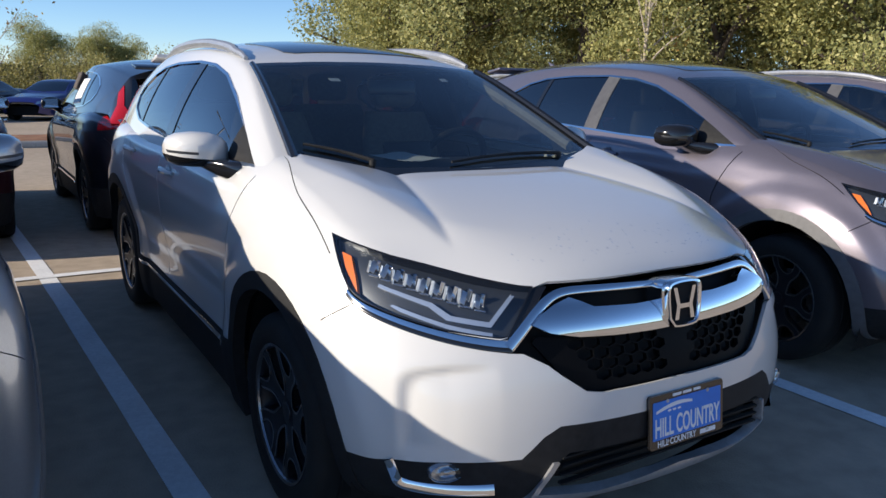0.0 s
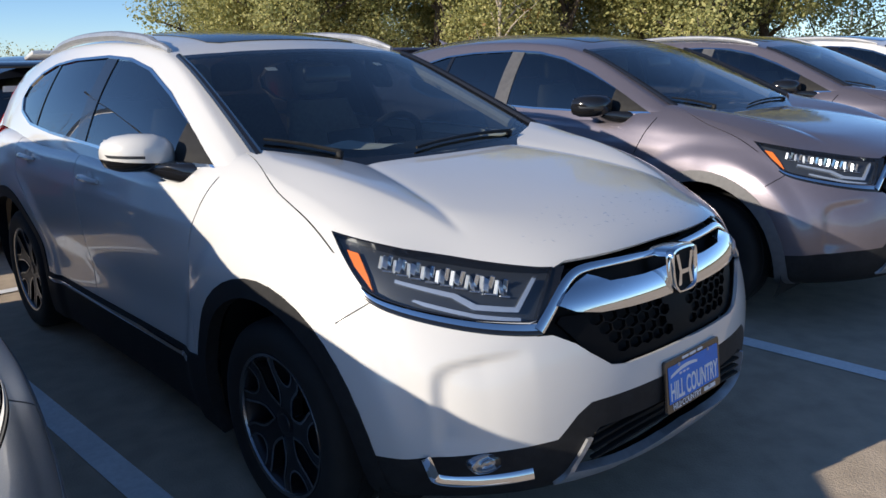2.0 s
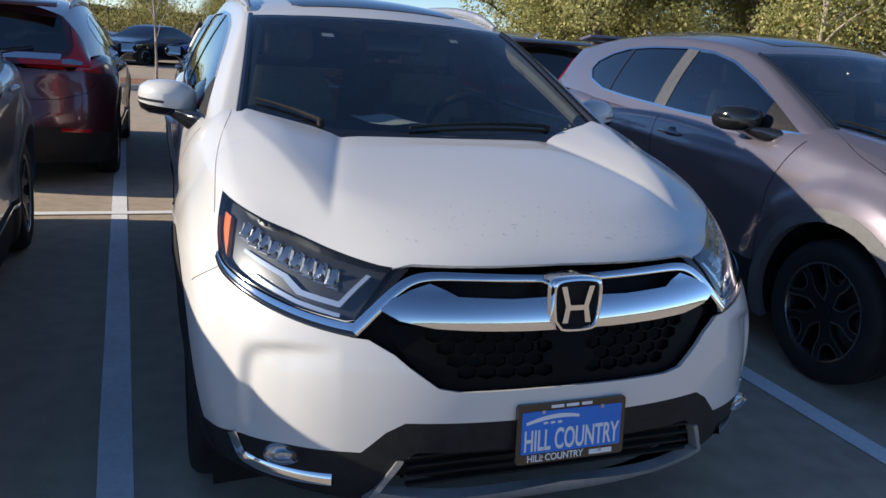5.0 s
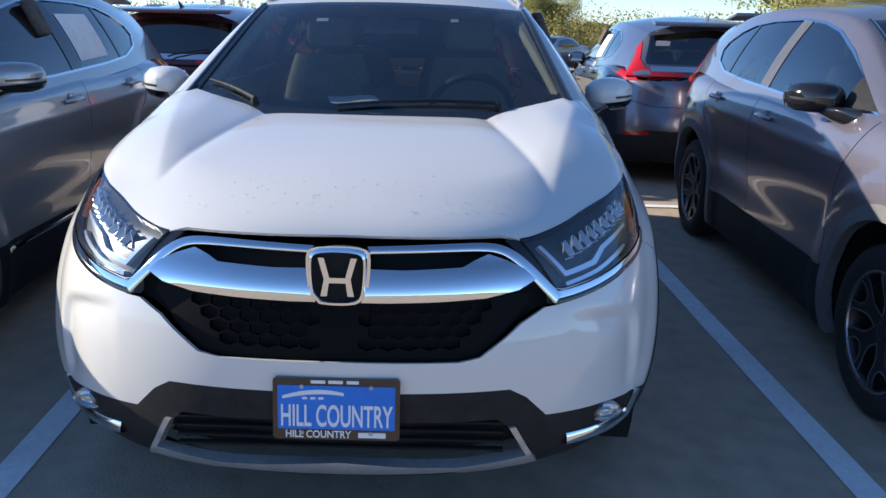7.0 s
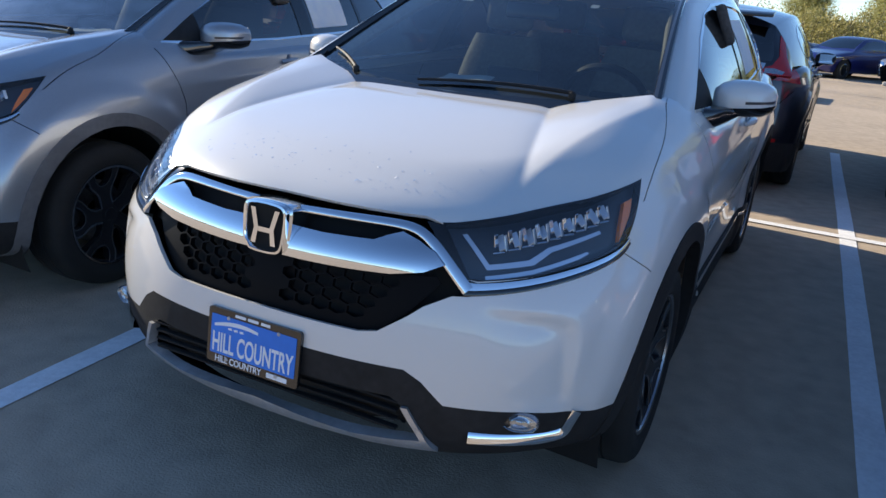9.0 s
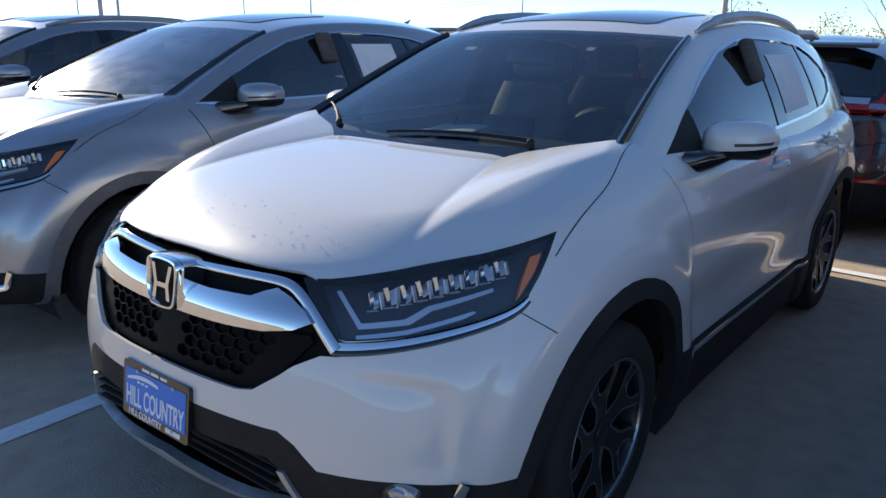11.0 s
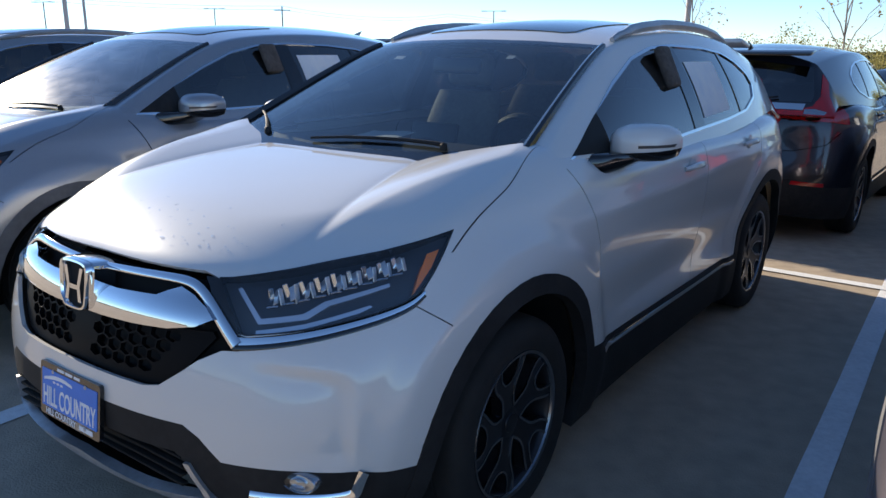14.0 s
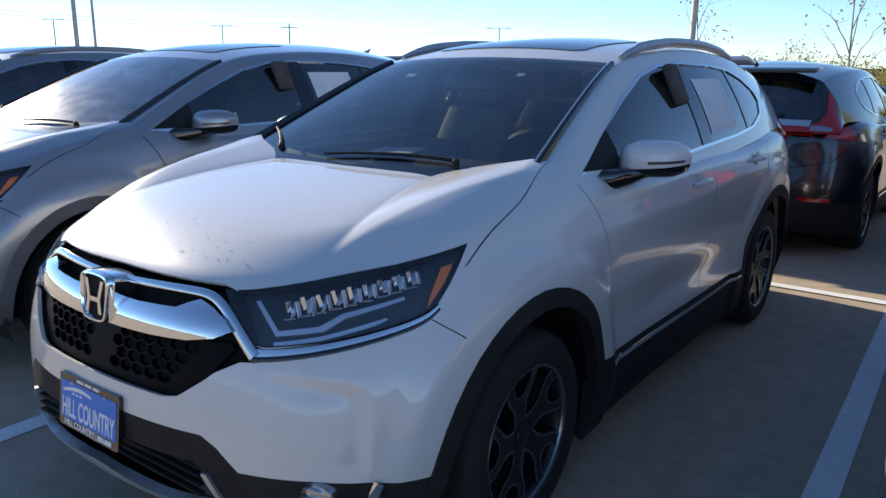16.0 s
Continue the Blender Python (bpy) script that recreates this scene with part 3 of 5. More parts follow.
def ribbon(tree, view, path, width, lift=0.003, crown=0.004, depth=0.015, n=40, lean=0.0, corners=True):
    """A crowned strip that follows the body along a path of a view; width may be one number or two."""
    path = rounded(path, n) if corners else np.array(path)
    pts = [on_body(tree, view, u, z) for u, z in path]
    wide = np.linspace(*(width if isinstance(width, tuple) else (width, width)), len(pts))
    normals = []
    for k in range(len(pts)):
        m = sum((pts[max(0, min(len(pts) - 1, k + d))][1] for d in (-2, -1, 0, 1, 2)), Vector())
        normals.append((m.normalized() + Vector((0, 0, lean))).normalized())
    rows = []
    for k, (p, _) in enumerate(pts):
        along = (pts[min(k + 1, len(pts) - 1)][0] - pts[max(k - 1, 0)][0]).normalized()
        nn = normals[k]
        across = nn.cross(along).normalized()
        w = wide[k] / 2
        rows.append([p + across * a * w + nn * h for a, h in ((-1, -depth), (-1, lift), (-0.8, lift + crown * 0.5), (-0.4, lift + crown * 0.9), (0, lift + crown), (0.4, lift + crown * 0.9), (0.8, lift + crown * 0.5), (1, lift), (1, -depth))])
    bm = grid_bm(rows)
    bmesh.ops.holes_fill(bm, edges=[e for e in bm.edges if e.is_boundary], sides=12)
    bmesh.ops.recalc_face_normals(bm, faces=bm.faces[:])
    return bm


KIT = []  # name, parent's place in the list, mesh, material key, label


def kit(name, bm, key, under=None, label="", smooth=True):
    KIT.append((name, under, to_mesh(name, bm, smooth), key, label))
    return len(KIT) - 1


def kit_pair(name, bm, key, under=None, label="", smooth=True):
    """A part on both sides of the car."""
    other = flipped(bm)
    u = under if isinstance(under, tuple) else (under, under)
    return kit(name, bm, key, u[0], label, smooth), kit(name, other, key, u[1], label, smooth)


def slope(bm, deg, at=(0, 0, 0)):
    bm.transform(Matrix.Translation(at) @ Matrix.Rotation(radians(deg), 4, "X"))
    return bm


def build_kit():
    body, cabin, hatch = body_half(), cabin_half(), hatch_half()
    nose = lambda c: c.y < 0.95
    tail = lambda c: c.y > 3.6
    whole = copy_bm(body)
    tree_b = BVHTree.FromBMesh(whole)

    # openings in the shell
    cut(body, "top", [(-0.1, 1.074), (0.42, 1.095), (0.62, 1.180), (0.742, 1.262), (0.80, 1.36), (0.825, 1.7), (0.825, 3.4), (0.74, 4.2), (0.55, 4.5), (-0.1, 4.5)], lambda c: c.z > 1.02)
    arches = {}
    for hub in (HUB_F, HUB_R):
        cut(body, "side", arc(hub, HUB_Z, 0.425, 0, 360, 40)[:-1], lambda c: c.x > 0.5)
        arches[hub] = cut(body, "side", arc(hub, HUB_Z, 0.485, 0, 360, 44)[:-1], lambda c: c.x > 0.5)
    # black lower rim all round
    low_front = cut(body, "front", [(-0.1, 0.583), (0.43, 0.577), (0.475, 0.55), (0.531, 0.491), (0.70, 0.482), (0.80, 0.468), (0.905, 0.445), (1.1, 0.44), (1.1, 0.0), (-0.1, 0.0)], nose)
    sill = cut(body, "side", [(1.2, 0.0), (1.2, 0.50), (1.45, 0.475), (3.2, 0.455), (3.35, 0.50), (3.35, 0.0)], lambda c: c.x > 0.5)
    low_rear = cut(body, "front", [(-0.1, 0.0), (-0.1, 0.56), (0.55, 0.56), (0.75, 0.50), (1.1, 0.46), (1.1, 0.0)], tail)

    # the front opening with its grille
    opening = [(-0.1, 0.948), (0.40, 0.944), (0.432, 0.918), (0.515, 0.815), (0.562, 0.800), (0.556, 0.776), (0.515, 0.774), (0.455, 0.742), (0.42, 0.713), (0.352, 0.665), (0.30, 0.656), (-0.1, 0.660)]
    mouth = cut(body, "front", opening, nose)
    lamp_poly = [(0.442, 0.936), (0.475, 0.938), (0.633, 0.957), (0.849, 0.987), (1.055, 1.022), (1.022, 0.974), (0.988, 0.930), (0.960, 0.899), (0.935, 0.883), (0.900, 0.870), (0.827, 0.854), (0.65, 0.825), (0.510, 0.812), (0.488, 0.816)]
    lamp = cut_diag(body, lamp_poly, lambda c: True)
    beside_lamp = cut_diag(body, [(0.38, 0.938), (0.442, 0.936), (0.488, 0.816), (0.510, 0.809), (0.40, 0.805)], lambda c: c.z < 0.94)
    under_lamp = cut_diag(body, [(0.960, 0.899), (0.935, 0.883), (0.900, 0.870), (0.827, 0.854), (0.65, 0.825), (0.510, 0.809), (0.455, 0.805), (0.455, 0.778), (0.65, 0.799), (0.827, 0.831), (0.905, 0.851), (0.945, 0.870)])

    # panel gaps as recessed dark strips
    gaps = []
    wide = 0.006
    hood_line = [tuple(q) for q in rounded([(0.838, 0.63), (0.832, 0.70), (0.825, 0.80), (0.815, 0.90), (0.80, 1.0), (0.775, 1.10), (0.748, 1.19), (0.740, 1.262)], 22)]
    gaps.append(cut(body, "top", band(hood_line, wide), lambda c: c.z > 0.97))
    gaps.append(cut(body, "side", band([(0.55, 0.80), (0.47, 0.868)], 0.004), lambda c: c.x > 0.6))
    gaps.append(cut(body, "side", band([(1.262, 1.12), (1.31, 1.03), (1.375, 0.86), (1.39, 0.60), (1.39, 0.47)], wide), lambda c: c.x > 0.6))
    gaps.append(cut(body, "side", band([(2.50, 1.2), (2.49, 1.0), (2.455, 0.75), (2.44, 0.44)], wide), lambda c: c.x > 0.6))
    gaps.append(cut(body, "side", band([(3.40, 1.25), (3.42, 1.06), (3.36, 0.93), (3.22, 0.84), (3.10, 0.70), (3.04, 0.44)], wide), lambda c: c.x > 0.6))
    gaps.append(cut(body, "front", band([(-0.1, 0.78), (0.5, 0.78), (0.72, 0.83), (0.80, 0.93)], wide), tail))

    # tail lamps
    rear = merge(copy_bm(whole), copy_bm(hatch))
    tail_lamp = cut(body, "front", [(0.52, 1.022), (0.70, 1.012), (0.82, 0.992), (1.0, 0.992), (1.0, 1.14), (0.88, 1.22), (0.58, 1.22), (0.52, 1.10)], lambda c: c.y > 4.12)
    tail_mid = cut(hatch, "front", [(0.55, 1.0), (0.80, 1.0), (0.76, 1.10), (0.70, 1.205), (0.645, 1.205), (0.61, 1.135), (0.55, 1.115)], lambda c: c.y > 4.26)
    tail_up = cut(hatch, "front", [(0.65, 1.2), (0.70, 1.2), (0.672, 1.29), (0.612, 1.48), (0.594, 1.475), (0.632, 1.29)], lambda c: c.y > 4.26)
    rear_glass = cut(hatch, "front", [(-0.1, 1.168), (0.595, 1.168), (0.605, 1.21), (0.55, 1.43), (-0.1, 1.50)])

    # body panels
    hood_poly = [(-0.1, -0.1), (0.66, -0.1), (0.82, 0.50), *hood_line, (0.62, 1.180), (0.42, 1.095), (0.2, 1.078), (-0.1, 1.074)]
    cut(body, "top", hood_poly, lambda c: c.z > 0.93)
    sheet = bonnet_half()
    cut_diag(sheet, lamp_poly)
    cut(sheet, "front", [(-0.1, 0.0), (-0.1, 0.950), (0.40, 0.946), (0.425, 0.940), (0.46, 0.93), (1.0, 0.93), (1.0, 0.0)])
    hood = cut(sheet, "top", hood_poly)
    sheet.free()
    bumper = cut(body, "side", [(-0.1, 0.0), (-0.1, 1.1), (0.47, 0.94), (0.47, 0.868), (0.55, 0.80), (0.60, 0.70), (0.60, 0.0)])
    fender = cut(body, "side", [(0.0, 0.0), (0.0, 1.4), (1.262, 1.4), (1.262, 1.12), (1.31, 1.03), (1.375, 0.86), (1.39, 0.60), (1.39, 0.0)])
    front_door = cut(body, "side", [(1.2, 0.0), (1.2, 1.4), (2.50, 1.4), (2.50, 1.2), (2.49, 1.0), (2.455, 0.75), (2.44, 0.0)])
    rear_door = cut(body, "side", [(2.3, 0.0), (2.3, 1.4), (3.40, 1.4), (3.40, 1.25), (3.42, 1.06), (3.36, 0.93), (3.22, 0.84), (3.10, 0.70), (3.04, 0.0)])
    kit("hood", thick(both(hood), 0.012), "paint")
    kit("front_bumper", thick(both(bumper), 0.012), "paint")
    kit_pair("fender", thick(fender, 0.012), "paint")
    doors_f = kit_pair("front_door", thick(front_door, 0.014), "paint")
    doors_r = kit_pair("rear_door", thick(rear_door, 0.014), "paint")
    kit("rear_body", thick(both(body), 0.012), "paint")
    for piece in gaps[:-1]:
        kit_pair("panel_gap", thick(push(piece, -0.010), 0.004), "gap")
    kit("panel_gap", thick(both(push(gaps[-1], -0.010)), 0.004), "gap")
    for hub in (HUB_F, HUB_R):
        kit_pair("arch_trim", thick(push(arches[hub], 0.004), 0.045), "arch")
    sill_i = kit_pair("sill_trim", thick(push(sill, 0.004), 0.02), "plastic")
    kit("rear_lower_bumper", thick(both(push(low_rear, 0.004)), 0.02), "plastic")

    # front: lower bumper with its pockets, skid plate and fog lamps
    lower = low_front
    pocket = cut(lower, "front", [(-0.1, 0.505), (0.40, 0.497), (0.43, 0.474), (0.478, 0.385), (0.30, 0.372), (-0.1, 0.398)])
    skid = cut(lower, "front", [(-0.1, 0.398), (0.30, 0.372), (0.478, 0.385), (0.43, 0.474), (0.447, 0.474), (0.515, 0.345), (0.32, 0.342), (0.285, 0.352), (-0.1, 0.348)])
    bracket = ribbon(tree_b, "front", [(0.815, 0.464), (0.805, 0.436), (0.795, 0.408), (0.788, 0.396), (0.765, 0.389), (0.72, 0.390), (0.65, 0.395), (0.59, 0.401)], (0.026, 0.030), 0.010, 0.002, 0.03, 48, 0.55)
    low_i = kit("lower_bumper", thick(both(lower), 0.02), "plastic")
    kit("lower_grille", thick(both(push(pocket, -0.05)), 0.01), "gap", low_i)
    kit("skid_plate", thick(both(crowned(push(skid, 0.010), 2, 0.34, 0.40, 0.006)), 0.03), "satin", low_i, "satin silver skid plate")
    kit_pair("fog_trim", bracket, "chrome", low_i, "bright chrome fog lamp bracket")
    p, nn = on_body(tree_b, "front", 0.705, 0.452)
    face = (nn + Vector((0, -1.2, 0.25))).normalized()
    spot = Matrix.Translation(p + face * 0.002) @ face.to_track_quat("X", "Z").to_matrix().to_4x4() @ Matrix.Diagonal((1, 1, 0.55, 1))
    fogs = kit_pair("fog_lamp", lathe([(-0.03, 0.050), (0.006, 0.050), (0.010, 0.046), (0.004, 0.042), (0.004, 0.030), (0.008, 0.022), (0.005, 0.012), (0.009, 0.0)], 32, m=spot), "lamp_bowl", low_i, "oval clear fog lamp")
    kit_pair("fog_lens", lathe([(0.008, 0.044), (0.014, 0.030), (0.017, 0.0)], 32, m=spot), "lens", fogs)
    for k in range(4):
        kit("slat", box(0.84, 0.02, 0.008, pose(0, 0.050, 0.405 + 0.026 * k), 0.003), "gap", low_i)

    # grille: backing, honeycomb, chrome wing and bar
    back = kit("grille", thick(both(push(copy_bm(mouth), -0.045)), 0.01), "gap")
    comb = copy_bm(mouth)
    for row in range(4):
        for col in range(10):
            cx, cz = 0.02 + 0.052 * col + (0.026 if row % 2 else 0), 0.700 + 0.030 * row
            if cx < 0.05 or cx > 0.36 + 0.9 * (cz - 0.68) - 0.055:
                continue
            inner = [(cx + 0.0265 * math.cos(radians(60 * k + 30)) * 1.05, cz + 0.0172 * math.sin(radians(60 * k + 30))) for k in range(6)]
            cut(comb, "front", inner)
    comb_part = cut(comb, "front", [(-0.1, 0.660), (0.30, 0.656), (0.352, 0.665), (0.42, 0.722), (0.483, 0.800), (0.47, 0.815), (0.2, 0.80), (-0.1, 0.80)])
    kit("honeycomb", thick(both(push(comb_part, -0.022)), 0.014), "grille_black", back)
    wing_poly = [(0.055, 0.800), (0.12, 0.800), (0.25, 0.803), (0.36, 0.808), (0.44, 0.822), (0.482, 0.842), (0.455, 0.868), (0.41, 0.892), (0.365, 0.907), (0.33, 0.895), (0.30, 0.880), (0.16, 0.874), (0.055, 0.876)]
    wing = cut(copy_bm(mouth), "front", wing_poly)
    kit_pair("grille_wing", thick(crowned(push(wing, 0.006), 2, 0.795, 0.895, 0.010), 0.03), "chrome", back, "broad polished chrome grille wing")
    bar = ribbon(tree_b, "front", [(0.05, 0.917), (0.20, 0.922), (0.34, 0.925), (0.40, 0.919), (0.45, 0.888), (0.50, 0.838), (0.548, 0.790)], (0.018, 0.030), 0.004, 0.003, 0.03, 60)
    kit_pair("grille_bar", bar, "chrome", back)
    kit_pair("grille_corner", thick(push(beside_lamp, -0.004), 0.01), "gloss_black", back)
    kit("sensor_panel", box(0.15, 0.012, 0.085, pose(0, 0.072, 0.728, -8), 0.004), "grille_black", back, "flat dark sensor cover in the grille", False)

    # badge: a rounded frame with two uprights and a bridge
    tilt = Matrix.Translation((0, 0.036, 0.868)) @ Matrix.Rotation(radians(-7), 4, "X")
    outer = [(sx * (0.066 - 0.005 * (sz < 0)) * f, sz * 0.069 * g) for sx, sz, f, g in [(-1, -1, 0.80, 1), (1, -1, 0.80, 1), (1, -1, 1, 0.75), (1, 1, 1.03, 0.72), (1, 1, 0.88, 1), (-1, 1, 0.88, 1), (-1, 1, 1.03, 0.72), (-1, -1, 1, 0.75)]]
    to3 = lambda u, v, d: tilt @ Vector((u * 0.92, 0.022 - d, v * 0.87))
    closed = rounded(outer[-2:] + outer + outer[:3], 13 * 6 + 1)
    shape = [tuple(q) for q in closed[12:60]]
    ring = bmesh.new()
    loops = [[ring.verts.new(to3(u * f, v * f, d)) for u, v in shape] for f, d in ((1.19, 0.0), (1.19, 0.018), (1.14, 0.026), (1.05, 0.027), (0.99, 0.022), (0.97, 0.010))]
    count = len(loops[0])
    for p, q in zip(loops, loops[1:]):
        for k in range(count):
            ring.faces.new([p[k], p[(k + 1) % count], q[(k + 1) % count], q[k]])
    bmesh.ops.recalc_face_normals(ring, faces=ring.faces[:])
    badge = kit("badge", ring, "chrome", None, "chrome badge in a rounded frame")
    kit("badge_mount", slab([(u * 1.30, v * 1.20 + 0.003) for u, v in shape], 0.006, lambda u, v, d: tilt @ Vector((u * 0.92, 0.014 if d > 0 else 0.075, v * 0.87))), "chrome", badge, "", False)
    kit("badge_field", slab([(u * 1.02, v * 1.02) for u, v in shape], 0.013, to3), "gap", badge, "", False)
    for s in (-1, 1):
        kit("badge_bar", slab([(s * 0.051, 0.055), (s * 0.035, 0.055), (s * 0.021, 0.000), (s * 0.021, -0.010), (s * 0.027, -0.053), (s * 0.044, -0.053), (s * 0.035, -0.005)][::s], 0.024, to3), "chrome", badge, "", False)
    kit("badge_bridge", slab([(-0.024, -0.001), (0.024, -0.001), (0.023, -0.016), (-0.023, -0.016)], 0.023, to3), "chrome", badge, "", False)

    # headlamps
    deep = copy_bm(lamp)
    deep.normal_update()
    rim_edges = [(e.verts[0], e.verts[1]) for e in deep.edges if len(e.link_faces) == 1]
    sunk = {v: deep.verts.new(v.co - v.normal * 0.004) for e in rim_edges for v in e}
    for v, n in [(v, v.normal.copy()) for v in deep.verts if v not in sunk.values()]:
        v.co -= n * 0.026
    for p, q in rim_edges:
        deep.faces.new([p, q, sunk[q], sunk[p]])
    lamps = kit_pair("headlight", deep, "lamp_grey", None, "headlight with clear lens over dark housing")
    for key, poly, depth, crown in [
        ("amber", [(0.930, 0.888), (0.985, 0.945), (1.010, 0.984), (0.975, 0.978), (0.945, 0.925)], -0.012, 0.0),
        ("light_guide", [(0.486, 0.918), (0.498, 0.920), (0.543, 0.853), (0.648, 0.865), (0.704, 0.892), (0.868, 0.922), (0.870, 0.914), (0.714, 0.882), (0.658, 0.853), (0.536, 0.840)], -0.012, 0.0),
        ("light_guide", [(0.53, 0.826), (0.65, 0.842), (0.815, 0.876), (0.822, 0.872), (0.79, 0.861), (0.65, 0.832), (0.53, 0.817)], -0.010, 0.0),
    ]:
        piece = cut_diag(copy_bm(lamp), poly)
        kit_pair("side_marker" if key == "amber" else "light_strip", thick(push(piece, depth), 0.015), key, lamps, "amber side marker reflector" if key == "amber" else "pale running light strip")
    rng = random.Random(8)
    for k in range(9):
        # each cell: a slanting bright bowl between two tilted fins
        u0, z0 = 0.580 + 0.0395 * k, 0.906 + 0.0072 * k
        p, nn = on_body(tree_b, "diag", u0, z0)
        face = (nn + Vector((0.1, -0.4, 0))).normalized()
        base = Matrix.Translation(p - nn * 0.018) @ face.to_track_quat("Y", "Z").to_matrix().to_4x4()
        tall = 0.054 - 0.0012 * k
        for dx, width, yaw, pitch, key in ((-0.014, 0.014, 52, -6, "facet"), (-0.002, 0.018, -34, 14, "facet"), (0.011, 0.013, 20, -26, "reflector")):
            swing = base @ pose(dx, 0, rng.uniform(-0.002, 0.002), pitch + rng.uniform(-6, 6), 24 + rng.uniform(-4, 4), yaw + rng.uniform(-10, 10))
            kit_pair("reflector", box(width, 0.004, tall * rng.uniform(0.75, 1.0), swing, 0.0015, 1), key, lamps, "", False)
        kit_pair("reflector", box(0.030, 0.010, 0.005, base @ pose(0.004, 0.004, -0.028, 0, 10, 0), 0.001, 1), "lamp_bowl", lamps, "", False)
    kit_pair("lamp_lens", copy_bm(lamp), "lens", lamps)
    edge = []
    for a, b in zip(lamp_poly, lamp_poly[1:] + lamp_poly[:1]):
        edge.append(cut_diag(copy_bm(lamp), band([a, b], 0.007)))
    kit_pair("lamp_seal", thick(push(merge(*edge), 0.0005), 0.03), "gloss_black", lamps)
    under_lamp.free()
    under_line = [(0.476, 0.799), (0.510, 0.799), (0.65, 0.814), (0.827, 0.844), (0.900, 0.860), (0.935, 0.873), (0.958, 0.889)]
    trims = kit_pair("lamp_trim", ribbon(tree_b, "diag", under_line, (0.019, 0.006), 0.002, 0.0002, 0.02, 50), "chrome", None, "chrome strip below the headlight")
    kit_pair("lamp_trim_lower", ribbon(tree_b, "diag", [(u, z - 0.0150 + 0.008 * k / 6) for k, (u, z) in enumerate(under_line)], (0.016, 0.010), 0.001, 0.001, 0.02, 50), "gloss_black", trims)
    lamp.free()

    # tail lamps, rear glass, hatch
    tails = kit_pair("tail_light", thick(merge(push(tail_lamp, 0.006), push(tail_mid, 0.006), push(tail_up, 0.006)), 0.03), "red", None, "tall red tail light")
    insert = cut(copy_bm(rear), "front", [(0.56, 1.072), (0.70, 1.066), (0.715, 1.09), (0.63, 1.112), (0.56, 1.108)], tail)
    reach = cut(copy_bm(rear), "front", [(0.24, 1.085), (0.30, 1.040), (0.56, 1.022), (0.56, 1.098), (0.24, 1.098)], tail)
    kit_pair("hatch_light", thick(push(reach, 0.012), 0.012), "red", tails)
    kit_pair("reverse_light", thick(push(insert, 0.010), 0.012), "lens_white", tails, "clear reversing light")
    kit("hatch", thick(both(hatch), 0.012), "paint")
    kit("rear_window", both(rear_glass), "privacy")
    strip = cut(copy_bm(rear), "front", [(-0.1, 1.104), (0.55, 1.104), (0.56, 1.150), (-0.1, 1.152)], tail)
    kit("hatch_trim", thick(both(push(strip, 0.008)), 0.012), "chrome", None, "chrome strip across the hatch")
    reflect = cut(copy_bm(whole), "front", [(0.52, 0.52), (0.74, 0.50), (0.74, 0.53), (0.53, 0.55)], tail)
    kit_pair("rear_reflector", thick(push(reflect, 0.010), 0.012), "red")
    kit("spoiler", box(1.08, 0.20, 0.028, pose(0, 4.30, 1.545, -10), 0.012), "paint")
    kit("rear_wiper", tube([(0.0, 4.565, 1.13), (-0.05, 4.55, 1.15), (-0.36, 4.50, 1.20)], 0.008, 6), "plastic")

    # cabin: windscreen, side windows, pillars, roof
    screen = cut(cabin, "top", [(-0.1, 0.98), (0.40, 1.045), (0.60, 1.14), (0.712, 1.235), (0.592, 2.03), (0.42, 1.985), (0.2, 1.962), (-0.1, 1.955)])
    cut(cabin, "top", [(-0.1, 0.9), (0.9, 0.9), (0.9, 1.20), (0.74, 1.235), (-0.1, 1.3)])
    pane = cut(screen, "top", [(-0.1, 1.035), (0.40, 1.095), (0.60, 1.185), (0.692, 1.275), (0.575, 1.985), (0.40, 1.948), (0.2, 1.926), (-0.1, 1.92)])
    ws = kit("windshield", both(pane), "windshield", None, "tinted curved windshield")
    kit("windshield_border", thick(both(screen), 0.008), "gloss_black", ws, "black ceramic border of the windshield")
    seam = []
    for f in np.linspace(0, 1, 24):
        x, y = 0.716 - 0.118 * f - 0.004 * math.sin(math.pi * f), 1.215 + 0.80 * f
        sec = np.array(sorted(map(tuple, cabin_section(y))))
        seam.append((x, y, float(np.interp(x, sec[:, 0], sec[:, 1])) + 0.003))
    kit_pair("pillar_moulding", tube(seam, [0.019 - 0.006 * f for f in np.linspace(0, 1, 24)], 8), "gloss_black", ws)
    dlo = [(1.335, 1.150), (1.60, 1.143), (2.24, 1.147), (2.97, 1.172), (3.35, 1.195), (3.60, 1.25), (3.69, 1.315), (3.66, 1.37), (3.50, 1.435), (3.30, 1.478), (3.0, 1.502), (2.6, 1.512), (2.35, 1.498), (2.12, 1.455), (1.85, 1.365), (1.55, 1.25)]
    cx, cz = 2.5, 1.32
    grown = [(y + (0.014 if y > cx else -0.022) * (1 if abs(y - cx) > 0.9 else 0), z + (0.012 if z > cz else -0.012)) for y, z in dlo]
    windows = cut(cabin, "side", grown, lambda c: c.x > 0.4)
    light = cut(windows, "side", dlo)
    kit_pair("window_trim", thick(push(windows, 0.004), 0.02), "dlo", None, "bright strip round the side windows")
    posts = []
    posts.append(cut(light, "side", [(2.49, 1.0), (2.49, 1.6), (2.60, 1.6), (2.63, 1.0)]))
    posts.append(cut(light, "side", [(3.26, 1.0), (3.20, 1.6), (3.235, 1.6), (3.305, 1.0)]))
